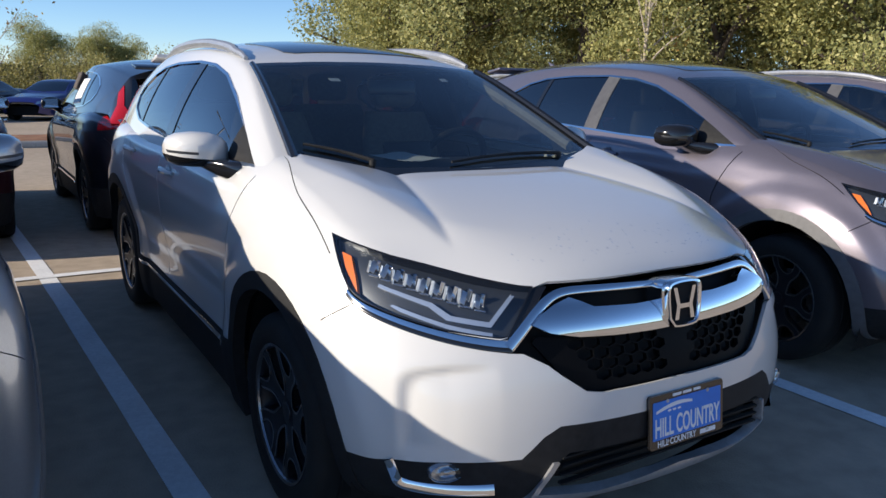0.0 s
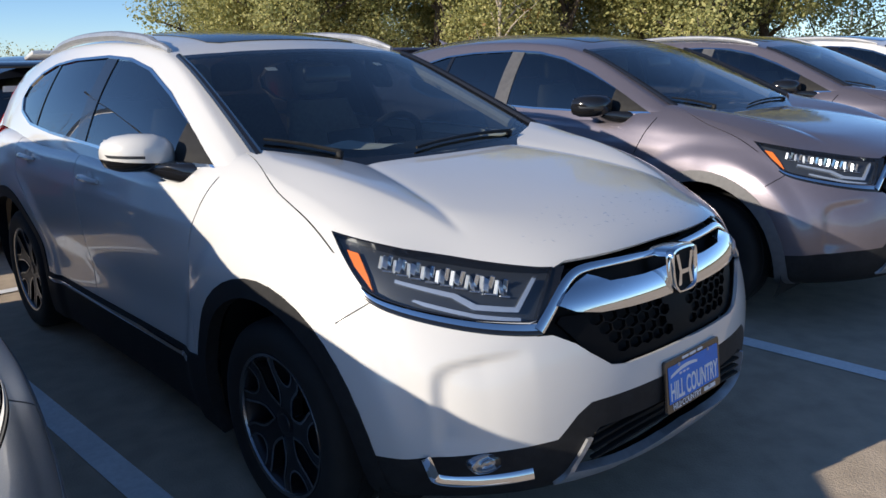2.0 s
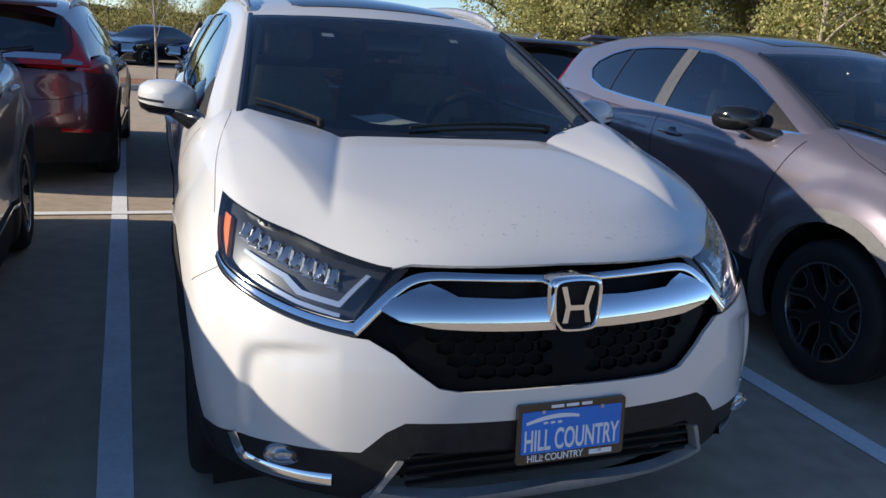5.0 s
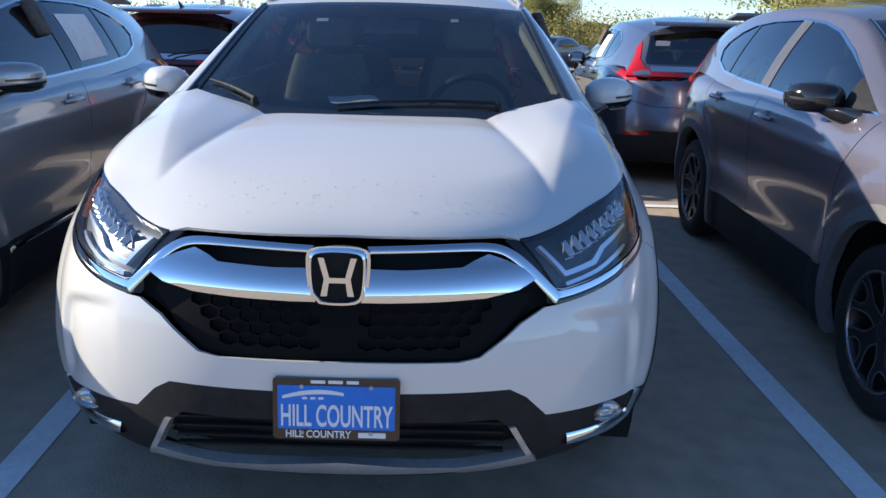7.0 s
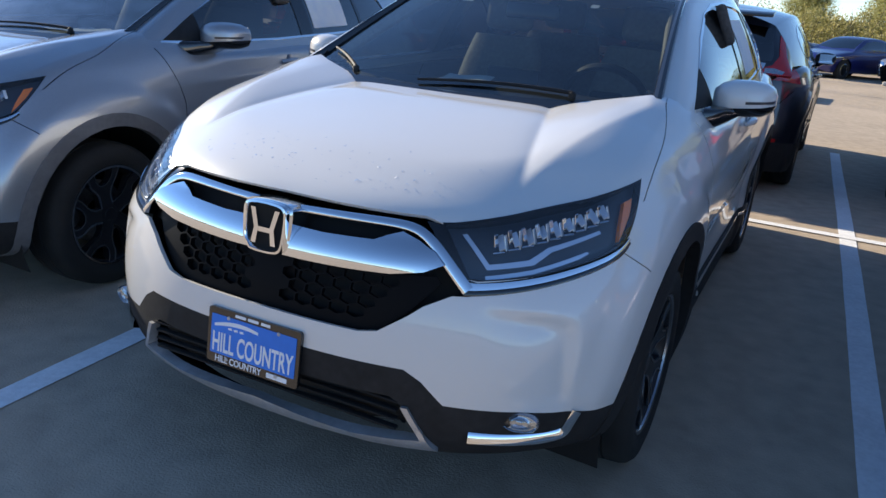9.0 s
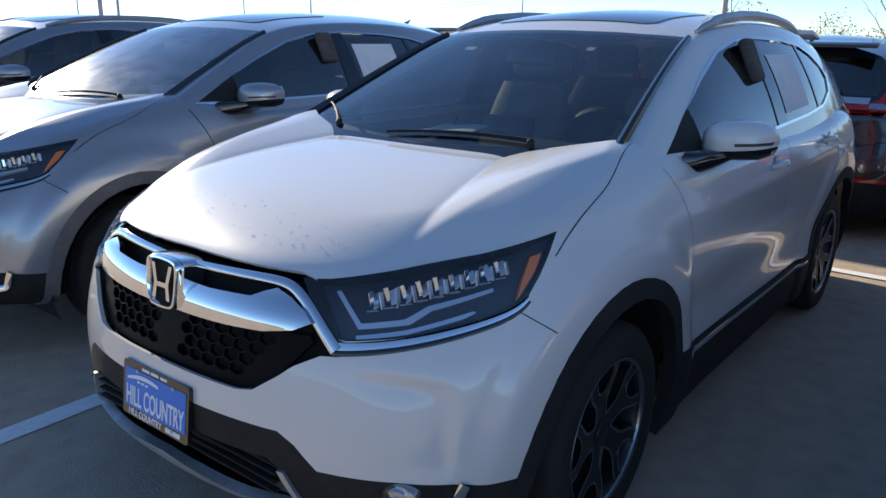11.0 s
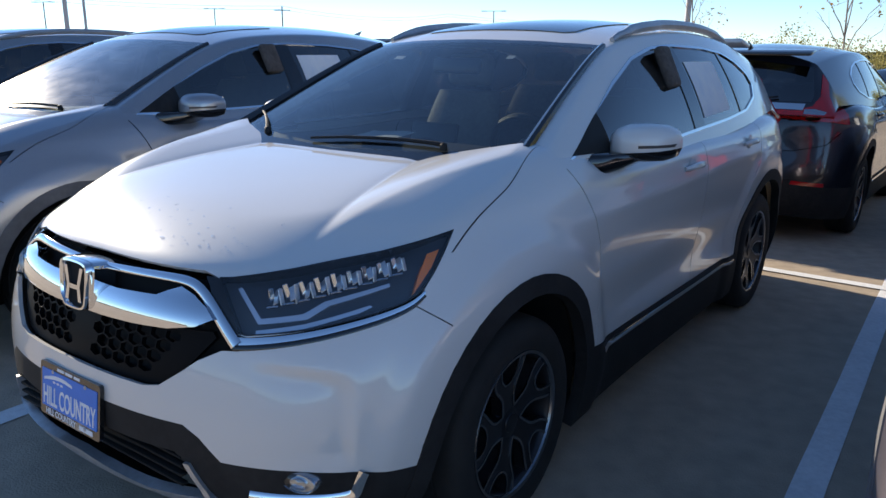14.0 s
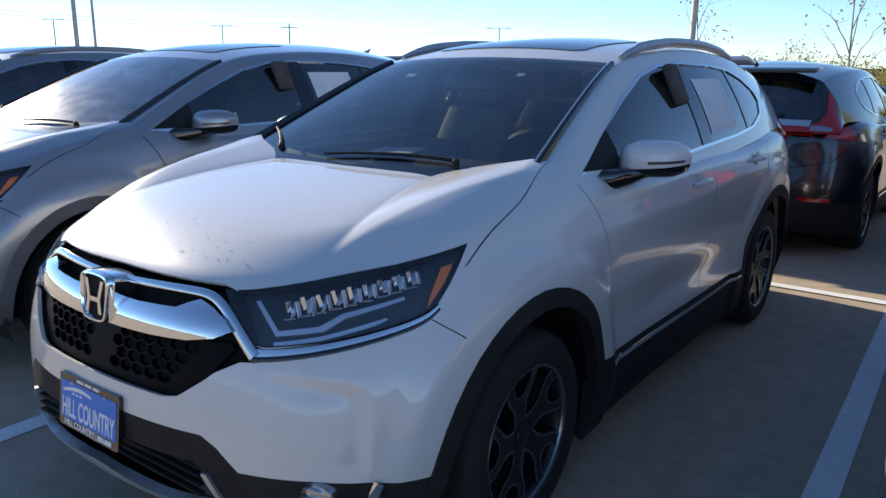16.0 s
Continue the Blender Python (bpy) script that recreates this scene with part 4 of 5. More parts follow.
    posts.append(cut(light, "side", [(1.2, 1.0), (1.2, 1.2), (1.62, 1.30), (1.60, 1.0)]))
    for piece, key in zip(posts, ("post", "gloss_black", "plastic")):
        kit_pair("window_post", thick(push(piece, 0.001), 0.03), key)
    EXTRA["sticker"] = to_mesh("window_sticker", thick(push(cut(copy_bm(light), "side", [(2.65, 1.195), (2.65, 1.445), (3.06, 1.445), (3.06, 1.210)]), 0.0005), 0.001))
    for name, poly, key, under in (("front_window", [(1.0, 1.0), (1.0, 1.6), (2.55, 1.6), (2.55, 1.0)], "side_glass", doors_f), ("rear_side_window", [(2.55, 1.0), (2.55, 1.6), (3.24, 1.6), (3.27, 1.0)], "privacy", doors_r), ("quarter_window", [(3.2, 1.0), (3.2, 1.6), (4.0, 1.6), (4.0, 1.0)], "privacy", None)):
        kit_pair(name, push(cut(light, "side", poly), -0.003), key, under)
    # roof with its glass panel
    roof_glass = cut(cabin, "top", [(-0.1, 2.10), (0.36, 2.12), (0.40, 2.16), (0.40, 2.72), (0.36, 2.76), (-0.1, 2.76)], lambda c: c.z > 1.4)
    kit("roof", thick(both(cabin), 0.012), "paint")
    kit("sunroof", thick(both(push(roof_glass, 0.004)), 0.012), "gloss_black", None, "dark glass sunroof panel")
    rail = []
    for y in np.linspace(2.10, 3.72, 26):
        f = (y - 2.10) / 1.62
        lift = 0.021 * (1 - abs(2 * f - 1) ** 4) + 0.008
        sec = cabin_section(y)
        k = int(np.argmin(np.abs(sec[:, 0] - 0.60 + 0.03 * f)))
        rail.append((sec[k, 0], y, sec[k, 1] + lift))
    rails = tube(rail, [0.008 + 0.015 * min(1, 6 * min(f, 1 - f) + 0.2) for f in np.linspace(0, 1, 26)], 8)
    kit_pair("roof_rail", rails, "satin", None, "satin silver roof rail")
    kit("antenna", thick(grid_bm([[(0.02 * (1 - t) * math.cos(a), 4.06 + 0.14 * t + 0.075 * (1 - t) * math.sin(a), 1.575 + 0.065 * t) for a in np.linspace(0, 2 * math.pi, 13)] for t in np.linspace(0, 1, 6)]), 0.002), "paint")

    # cowl and wipers
    cowl = []
    for x in np.linspace(-0.74, 0.74, 33):
        f = abs(x) / 0.74
        y0, y1 = 1.035 + 0.20 * f**2.2, 1.10 + 0.17 * f**2.2
        cowl.append([(x, y0 - 0.03, 1.075 + 0.02 * f**2), (x, y0 + 0.01, 1.080 + 0.02 * f**2), (x, y1, 1.095 + 0.03 * f**2), (x, y1 + 0.05, 1.135 + 0.03 * f**2)])
    kit("cowl", thick(grid_bm(cowl), 0.01), "plastic")
    kit_pair("cowl_end", box(0.095, 0.14, 0.022, pose(0.705, 1.245, 1.158, 24, 20, 18), 0.010), "gloss_black")
    glass_y = lambda x, y: float(np.interp(x, *np.array(sorted(map(tuple, cabin_section(y)))).T))
    for x0, y0, x1, y1 in ((0.44, 1.135, -0.14, 1.075), (-0.45, 1.13, -0.655, 1.29)):
        line = []
        for k in range(9):
            f = k / 8
            x, y = x0 + (x1 - x0) * f, y0 + (y1 - y0) * f + 0.008 * math.sin(math.pi * f)
            line.append((x, y, glass_y(abs(x), y) + 0.014))
        arm = kit("wiper", tube(line, [0.008 - 0.003 * k / 8 for k in range(9)], 6), "plastic", None, "black windshield wiper")
        kit("wiper_pivot", lathe([(-0.02, 0.0), (-0.02, 0.013), (0.0, 0.013), (0.005, 0.008), (0.006, 0.0)], 16, m=Matrix.Translation(line[0]) @ Matrix.Rotation(radians(-90), 4, "Y")), "plastic", arm)

    # door mirrors
    sections = []
    for x, hy, hz, oy, oz in ((0.845, 0.03, 0.045, 1.62, 1.165), (0.87, 0.065, 0.060, 1.625, 1.172), (0.91, 0.095, 0.068, 1.64, 1.178), (0.97, 0.105, 0.068, 1.665, 1.180), (1.02, 0.095, 0.062, 1.69, 1.178), (1.05, 0.07, 0.045, 1.71, 1.176), (1.06, 0.03, 0.02, 1.72, 1.175)):
        sections.append([(x, oy + hy * math.copysign(abs(math.cos(a)) ** 0.75, math.cos(a)) * (1.0 if math.cos(a) < 0 else 0.45), oz + hz * math.copysign(abs(math.sin(a)) ** 0.75, math.sin(a))) for a in np.linspace(0, 2 * math.pi, 33)[:-1]])
    shell = grid_bm(sections, closed=True, flip=True)
    bmesh.ops.holes_fill(shell, edges=[e for e in shell.edges if e.is_boundary], sides=40)
    bmesh.ops.recalc_face_normals(shell, faces=shell.faces[:])
    lower_shell = cut(shell, "front", [(0.8, 1.0), (0.8, 1.150), (0.90, 1.146), (1.02, 1.156), (1.10, 1.168), (1.10, 1.0)])
    wedge_rows = []
    for x, y0, y1, z0, z1 in ((0.84, 1.43, 1.66, 1.068, 1.150), (0.875, 1.46, 1.67, 1.072, 1.150), (0.905, 1.52, 1.69, 1.088, 1.150), (0.945, 1.58, 1.70, 1.114, 1.152), (0.99, 1.61, 1.70, 1.122, 1.152)):
        wedge_rows.append([(x, (y0 + y1) / 2 + (y1 - y0) / 2 * math.copysign(abs(math.cos(a)) ** 0.5, math.cos(a)), (z0 + z1) / 2 + (z1 - z0) / 2 * math.copysign(abs(math.sin(a)) ** 0.5, math.sin(a))) for a in np.linspace(0, 2 * math.pi, 25)[:-1]])
    wedge = grid_bm(wedge_rows, closed=True, flip=True)
    bmesh.ops.holes_fill(wedge, edges=[e for e in wedge.edges if e.is_boundary], sides=30)
    bmesh.ops.recalc_face_normals(wedge, faces=wedge.faces[:])
    signal = cut(shell, "front", [(0.965, 1.166), (1.055, 1.170), (1.058, 1.180), (0.965, 1.176)], lambda c: c.y < 1.70)
    mirrors = kit_pair("mirror", shell, "mirror_cap", doors_f, "rounded door mirror")
    kit_pair("mirror_base", merge(lower_shell, wedge), "gloss_black", doors_f)
    kit_pair("mirror_signal", thick(push(signal, 0.001), 0.006), "lamp_grey", doors_f)
    kit_pair("mirror_glass", box(0.15, 0.004, 0.10, pose(0.965, 1.722, 1.178, 0, 0, 8), 0.0), "reflector", doors_f, "", False)

    # door handles and sill strip
    for y, z, under in ((2.30, 1.015, doors_f), (3.17, 1.040, doors_r)):
        path = [(0.925 + 0.022 * math.sin(math.pi * f) ** 0.6, y + 0.22 * (f - 0.5), z + 0.006 * math.sin(math.pi * f)) for f in np.linspace(0, 1, 13)]
        kit_pair("door_handle", tube(path, [0.010 + 0.006 * math.sin(math.pi * f) for f in np.linspace(0, 1, 13)], 8), "handle", under)
        cup = lathe([(0.0, 0.0), (0.004, 0.030), (0.0, 0.042)], 20, m=Matrix.Translation((0.921, y - 0.01, z)))
        kit_pair("handle_recess", cup, "paint", under)
    strip = cut(copy_bm(whole), "side", [(1.46, 0.435), (1.46, 0.455), (3.06, 0.435), (3.06, 0.417)], lambda c: c.x > 0.6)
    kit_pair("sill_strip", thick(crowned(push(strip, 0.008), 2, 0.415, 0.455, 0.004), 0.015), "sill_chrome", sill_i, "thin bright strip along the sill")
    whole.free()

    # wheel wells, floor and underside
    kit("underbody", merge(box(1.40, 3.3, 0.12, pose(0, 2.35, 0.29)), box(1.04, 0.8, 0.46, pose(0, 0.85, 0.58)), box(1.04, 0.8, 0.5, pose(0, 3.56, 0.55))), "gap", None, "", False)
    for hub in (HUB_F, HUB_R):
        liner = lathe([(0.50, 0.0), (0.50, 0.44), (0.86, 0.46)], 32, m=Matrix.Translation((0, hub, HUB_Z)))
        cut(liner, "side", [(hub - 1, -1), (hub - 1, 0.2), (hub + 1, 0.2), (hub + 1, -1)])
        kit_pair("wheel_liner", liner, "gap")

    # wheels
    tyre = lathe([(a, 0.238 + (r - 0.238) * 0.79) for a, r in [(-0.105, 0.238), (-0.115, 0.26), (-0.118, 0.30), (-0.112, 0.335), (-0.095, 0.358), (-0.075, 0.366), (-0.036, 0.370), (-0.034, 0.363), (-0.028, 0.363), (-0.026, 0.371), (0.026, 0.371), (0.028, 0.363), (0.034, 0.363), (0.036, 0.370), (0.075, 0.366), (0.095, 0.358), (0.112, 0.335), (0.118, 0.30), (0.115, 0.26), (0.105, 0.238)]], 72)
    rim_bm = lathe([(0.10, 0.240), (0.106, 0.236), (0.100, 0.226), (0.08, 0.216), (-0.09, 0.205), (-0.10, 0.235)], 64)
    ring = lathe([(0.100, 0.2415), (0.1085, 0.2375), (0.1055, 0.227), (0.098, 0.224)], 64)
    disc = lathe([(-0.02, 0.06), (-0.02, 0.15), (-0.005, 0.15), (-0.005, 0.06)], 40)
    hub_cap = lathe([(0.06, 0.062), (0.078, 0.050), (0.080, 0.032), (0.084, 0.030), (0.086, 0.0)], 32)
    for y, z0 in ((HUB_F, 0), (HUB_R, 0)):
        at = Matrix.Translation((0.80, y, HUB_Z))
        ids = kit_pair("wheel", rim_bm.copy(), "dark_alloy", None, "five-spoke alloy wheel with black tyre")
        for i in ids:
            PLACE[i] = (0.80 if i == ids[0] else -0.80, y, HUB_Z)
        for nm, b, key in (("tyre", tyre, "rubber"), ("rim_edge", ring, "alloy"), ("brake_disc", disc, "steel"), ("hub_cap", hub_cap, "dark_alloy")):
            kit_pair(nm, b.copy(), key, ids)
        for s in range(5):
            a = 2 * math.pi * s / 5 + 0.3
            turn = Matrix.Rotation(a, 4, "X")
            dish = lambda v: 0.022 * (v - 0.045) / 0.19
            lean = lambda u, v: u + 0.22 * max(0.0, v - 0.09)
            side = [(0.034, 0.045), (0.030, 0.085), (0.036, 0.118), (0.062, 0.150), (0.088, 0.182), (0.092, 0.222)]
            pocket = [(0.056, 0.222), (0.054, 0.196), (0.040, 0.170), (0.018, 0.150)]
            outline = side + pocket + [(-u, v) for u, v in reversed(side + pocket)]
            kit_pair("spoke", slab([(lean(u, v), v) for u, v in outline], 0.040, lambda u, v, d: turn @ Vector((0.038 + d + dish(v), u, v))), "dark_alloy", ids, "", False)
            for line, wide in ((side, 0.009), ([(-u, v) for u, v in side], 0.009), (pocket + [(-u, v) for u, v in reversed(pocket)], 0.007)):
                rim_line = [tuple(q) for q in rounded([(lean(u, v), v) for u, v in line], 16)]
                kit_pair("spoke_edge", slab(band(rim_line, wide), 0.006, lambda u, v, d: turn @ Vector((0.0745 + d + dish(v), u, v))), "alloy", ids, "", False)
    # interior
    inner = [(float(keyed(X_E, y)[0]) - 0.050, y, float(keyed(Z_E, y)[0]) - 0.045) for y in np.linspace(1.36, 2.02, 12)]
    kit_pair("pillar_trim", tube(inner, [0.030 + 0.004 * k / 11 for k in range(12)], 8), "cloth")
    dash = grid_bm([[(x, 1.20 + 0.62 * f, 1.075 + 0.055 * math.sin(math.pi * min(1, f * 1.1)) - 0.35 * max(0, f - 0.8) * 3 - 0.02 * (x / 0.7) ** 4) for f in np.linspace(0, 1, 16)] for x in np.linspace(-0.72, 0.72, 25)])
    inside_i = kit("dashboard", thick(dash, 0.03), "dark_trim", None, "charcoal dashboard behind the windshield")
    kit("dash_screen", box(0.24, 0.03, 0.14, pose(0, 1.66, 1.12, -15), 0.01), "gloss_black", inside_i)
    wheel_c = Matrix.Translation((0.37, 1.86, 1.06)) @ Matrix.Rotation(radians(-65), 4, "X")
    loop = [wheel_c @ Vector((0.185 * math.cos(a), 0.185 * math.sin(a), 0)) for a in np.linspace(0, 2 * math.pi, 33)]
    sw = kit("steering_wheel", tube(loop, 0.017, 8, False), "dark_trim", inside_i, "dark steering wheel")
    kit("steering_hub", merge(box(0.15, 0.12, 0.05, wheel_c, 0.02), box(0.34, 0.03, 0.02, wheel_c, 0.008)), "dark_trim", sw)
    for y, xs, wid in ((2.25, (-0.37, 0.37), 0.50), (3.15, (-0.36, 0.36), 0.62)):
        for x in xs:
            back_pts, n = [], 15
            for t in np.linspace(0, 1, 12):
                w = wid / 2 * (1 - 0.28 * t**3)
                back_pts.append([(x + w * math.copysign(abs(math.cos(a)) ** 0.6, math.cos(a)), y + 0.22 * t + 0.065 * math.copysign(abs(math.sin(a)) ** 0.7, math.sin(a)), 0.68 + 0.60 * t) for a in np.linspace(0, 2 * math.pi, 25)[:-1]])
            seat_back = grid_bm(back_pts, closed=True, flip=True)
            bmesh.ops.holes_fill(seat_back, edges=[e for e in seat_back.edges if e.is_boundary], sides=30)
            s_i = kit("seat", merge(seat_back, box(wid, 0.52, 0.16, pose(x, y - 0.20, 0.64, 6), 0.05, 3)), "cloth", None, "light beige leather seat with headrest")
            kit("headrest", box(0.26, 0.10, 0.17, pose(x, y + 0.235, 1.39, -8), 0.04, 3), "cloth", s_i)
    kit("cabin_floor", merge(box(1.56, 2.9, 0.05, pose(0, 2.75, 0.40)), box(1.40, 0.05, 0.62, pose(0, 1.50, 0.70))), "dark_trim", None, "", False)
    kit("room_mirror", box(0.25, 0.03, 0.07, pose(0, 1.83, 1.425, -10), 0.015), "gloss_black")


PLACE, EXTRA = {}, {}


build_kit()
BASE = {"gap": GAP, "post": GLOSSBLACK, "plastic": PLASTIC, "arch": PLASTIC, "gloss_black": GLOSSBLACK, "chrome": CHROME, "satin": SATIN, "lens": LENS, "reflector": REFLECTOR, "lamp_grey": LAMPGREY, "lamp_bowl": LAMPBOWL, "facet": FACET, "amber": AMBER, "light_guide": LIGHTGUIDE,
        "red": RED, "privacy": PRIVACY, "windshield": WINDSHIELD, "side_glass": SIDEGLASS, "dlo": CHROME, "rubber": RUBBER, "alloy": ALLOY, "dark_alloy": DARKALLOY, "steel": STEEL, "cloth": CLOTH,
        "dark_trim": DARKTRIM, "sill_chrome": CHROME, "lens_white": LAMPBOWL, "grille_black": GRILLEBLACK}
for _, _, mesh, key, _ in KIT:
    mesh.materials.append(BASE.get(key, PLASTIC))


def suv(label, paint_mat, m, group, skip=(), **swap):
    """A sport utility car with all its parts, its nose at the origin of m and looking along -y of it."""
    car = tagged(new("suv", None), label, "car", group)
    car.matrix_basis = m
    mats = {**BASE, "paint": paint_mat, "mirror_cap": paint_mat, "handle": paint_mat, **swap}
    made = {}
    for i, (name, under, mesh, key, tag) in enumerate(KIT):
        if name in skip:
            continue
        ob = new(name, mesh)
        ob.parent = made.get(under, car) if under is not None else car
        if i in PLACE:
            ob.location = PLACE[i]
        if mats[key] is not mesh.materials[0]:
            ob.material_slots[0].link = "OBJECT"
            ob.material_slots[0].material = mats[key]
        if tag:
            tagged(ob, tag)
        made[i] = ob
    return car


def facing(x, y, turn=0.0, length=4.6):
    """A car's place on the lot, leaning with the slope; turn 0 looks along -y."""
    way = -math.cos(radians(turn)) * length
    lean = math.atan((fall(y - way * 0.78) - fall(y - way * 0.2)) / (-way * 0.58))
    return Matrix.Translation((x, y, fall(y - way * 0.2) - 0.028 + way * 0.2 * math.tan(lean))) @ Matrix.Rotation(lean, 4, "X") @ Matrix.Rotation(radians(turn), 4, "Z")


ROW_FRONT, ROW_BACK = "front row of parked cars", "back row of parked cars"
white = suv("white pearl sport utility car with chrome grille and blue dealer plate", WHITE, facing(0, 0), ROW_FRONT)
grey = suv("steel grey sport utility car parked beside the white one", GREY, facing(-2.52, 0.0, 2.5), ROW_FRONT, skip=("roof_rail",), arch=SUNLITPLASTIC, windshield=GLAREGLASS)
suv("purple grey sport utility car with black mirrors and no roof rails", PURPLE, facing(2.775, 0.065, -2.4), ROW_FRONT, skip=("roof_rail", "sill_strip", "fog_trim", "fog_lamp", "fog_lens"), mirror_cap=GLOSSBLACK, post=POSTSHEEN, arch=SUNLITPLASTIC)
suv("dark grey sport utility car at the end of the row", GREY, facing(-5.5, 0.0, -1.0), ROW_FRONT, arch=SUNLITPLASTIC)
suv("purple grey sport utility car with silver roof rails", PURPLE, facing(5.6, 0.1, -1.0), ROW_FRONT, skip=("fog_trim", "fog_lamp", "fog_lens"), mirror_cap=GLOSSBLACK, post=POSTSHEEN, arch=SUNLITPLASTIC)
suv("white sport utility car further along the row", WHITE, facing(8.4, 0.0), ROW_FRONT)
black = suv("black sport utility car parked tail to tail behind the white one", BLACK, facing(0.13, 10.0, 180), ROW_BACK, skip=("roof_rail",))
blue = suv("dark blue grey sport utility car parked tail to the lane", BLUEGREY, facing(2.98, 10.0, 176.6), ROW_BACK, skip=("roof_rail",))
suv("dark maroon sport utility car parked tail to the lane", MAROON, facing(-2.3, 10.0, 180), ROW_BACK)
suv("silver sport utility car in the back row", SILVER, facing(5.3, 10.0, 180), ROW_BACK)

# ---- ground, lines ----
ground = grid_bm([[(x, y, fall(y)) for y in (-1500, -400, -60, -20, 0, *GROUND_Y, 60, 400, 1500)] for x in (-1500, -200, -60, -20, 0, 20, 60, 200, 1500)], flip=True)
bmesh.ops.recalc_face_normals(ground, faces=ground.faces[:])
tagged(part("ground", ground, GROUND), "worn sunlit asphalt of the parking lot", "ground", kind="structure")


def stripe(x0, y0, x1, y1, w=0.10, z=0.004):
    a, b = Vector((x0, y0)), Vector((x1, y1))
    d = (b - a).normalized()
    n = Vector((-d.y, d.x)) * w / 2
    k = max(2, int((b - a).length / 0.25))
    rows = []
    for i in range(k + 1):
        p = a + (b - a) * i / k
        e = 0.004 * noise.noise(Vector((p.x * 3, p.y * 3, 1.0)))
        rows.append([(q.x, q.y, fall(q.y) + z) for q in (Vector((p.x + n.x * (1 + e / w * 2), p.y + n.y)), Vector((p.x - n.x * (1 - e / w), p.y - n.y)))])
    bm = grid_bm(rows)
    bmesh.ops.recalc_face_normals(bm, faces=bm.faces[:])
    if sum(f.normal.z for f in bm.faces) < 0:
        bmesh.ops.reverse_faces(bm, faces=bm.faces[:])
    return tagged(part("parking_line", bm, LINEPAINT), "worn white painted parking line", "parking line", "parking lines", "structure")


for x, lean in ((-6.75, -0.040), (-3.93, -0.040), (-1.11, -0.042), (1.67, -0.028), (4.45, -0.030), (7.25, -0.030), (10.05, -0.030)):
    stripe(x + 0.75 * -lean, -0.75, x + 9.3 * lean, 9.3, 0.11)
stripe(-9.5, 4.50, 12.5, 4.54, 0.10, 0.008)

# ---- dealer plate on the white car ----
def lettering(name, body, size, m, mat, parent, extrude=0.0008, squeeze=1.0):
    cu = bpy.data.curves.new(name, "FONT")
    cu.offset = 0.016 * size
    cu.body, cu.size, cu.extrude, cu.align_x, cu.align_y = body, size, extrude, "CENTER", "CENTER"
    ob = new("tmp_text", cu)
    me = bpy.data.meshes.new_from_object(ob.evaluated_get(bpy.context.evaluated_depsgraph_get()))
    bpy.data.objects.remove(ob)
    me.transform(m @ Matrix.Diagonal((squeeze, 1, 1, 1)))
    me.materials.clear()
    me.materials.append(mat)
    o = new(name, me)
    o.parent = parent
    return o


def flat_outline(w, h, r):
    pts = []
    for cx, cy, a in ((w / 2 - r, h / 2 - r, 0), (-w / 2 + r, h / 2 - r, 90), (-w / 2 + r, -h / 2 + r, 180), (w / 2 - r, -h / 2 + r, 270)):
        pts += [(cx + r * math.cos(radians(a + k * 18)), cy + r * math.sin(radians(a + k * 18))) for k in range(6)]
    return pts


def up(u, v, d):
    return Vector((u, v, d))


plate = tagged(new("dealer_plate", None), "blue dealer plate in a black plastic frame on the bumper", "sign")
plate.matrix_basis = pose(0, -0.016, 0.544, 83)
part("plate_frame", slab(flat_outline(0.312, 0.158, 0.010), 0.012, lambda u, v, d: up(u, v, d - 0.012)), GLOSSBLACK, plate, "", False)
part("plate_field", slab(flat_outline(0.288, 0.112, 0.003), 0.0015, lambda u, v, d: up(u, v + 0.004, d)), PLATEBLUE, plate, "bright blue printed field", False)
lettering("lettering", "HILL COUNTRY", 0.078, pose(0, -0.020, 0.002), PRINTWHITE, plate, 0.0006, 0.50)
arcs = [(-0.132 + 0.150 * t, 0.020 + 0.026 * math.sin(math.pi * (0.12 + 0.62 * t)) ** 1.0) for t in np.linspace(0, 1, 15)]
low_edge = [(-0.132 + 0.150 * t, 0.016 + 0.019 * math.sin(math.pi * (0.10 + 0.60 * t))) for t in np.linspace(0, 1, 15)]
part("swoosh", slab(arcs + low_edge[::-1], 0.001, lambda u, v, d: up(u, v + 0.004, d + 0.0015)), PRINTWHITE, plate, "", False)
for k in range(3):
    part("swoosh_bar", slab([(-0.085 + 0.02 * k, 0.030), (-0.073 + 0.02 * k, 0.0315), (-0.070 + 0.02 * k, 0.026), (-0.082 + 0.02 * k, 0.0245)], 0.001, lambda u, v, d: up(u, v, d + 0.0015)), PRINTWHITE, plate, "", False)
for u, w in ((-0.045, 0.036), (-0.002, 0.036), (0.040, 0.030)):
    part("print_bar", slab(flat_outline(w, 0.008, 0.001), 0.001, lambda a, b, d: up(a + u, b + 0.0695, d)), PRINTWHITE, plate, "", False)
lettering("lower_lettering", "HILL COUNTRY", 0.026, pose(-0.045, -0.066, 0.0005), PRINTWHITE, plate, 0.0005, 0.88)
part("print_bar", slab(flat_outline(0.068, 0.0135, 0.002), 0.001, lambda a, b, d: up(a + 0.088, b - 0.066, d)), PRINTWHITE, plate, "", False)
for u in (-0.085, 0.085):
    for v in (0.057, -0.062):
        part("screw", lathe([(0.0, 0.006), (0.0025, 0.0045), (0.003, 0.0)], 12, m=pose(u, v, 0.001, 0, -90, 0)), SATIN, plate)

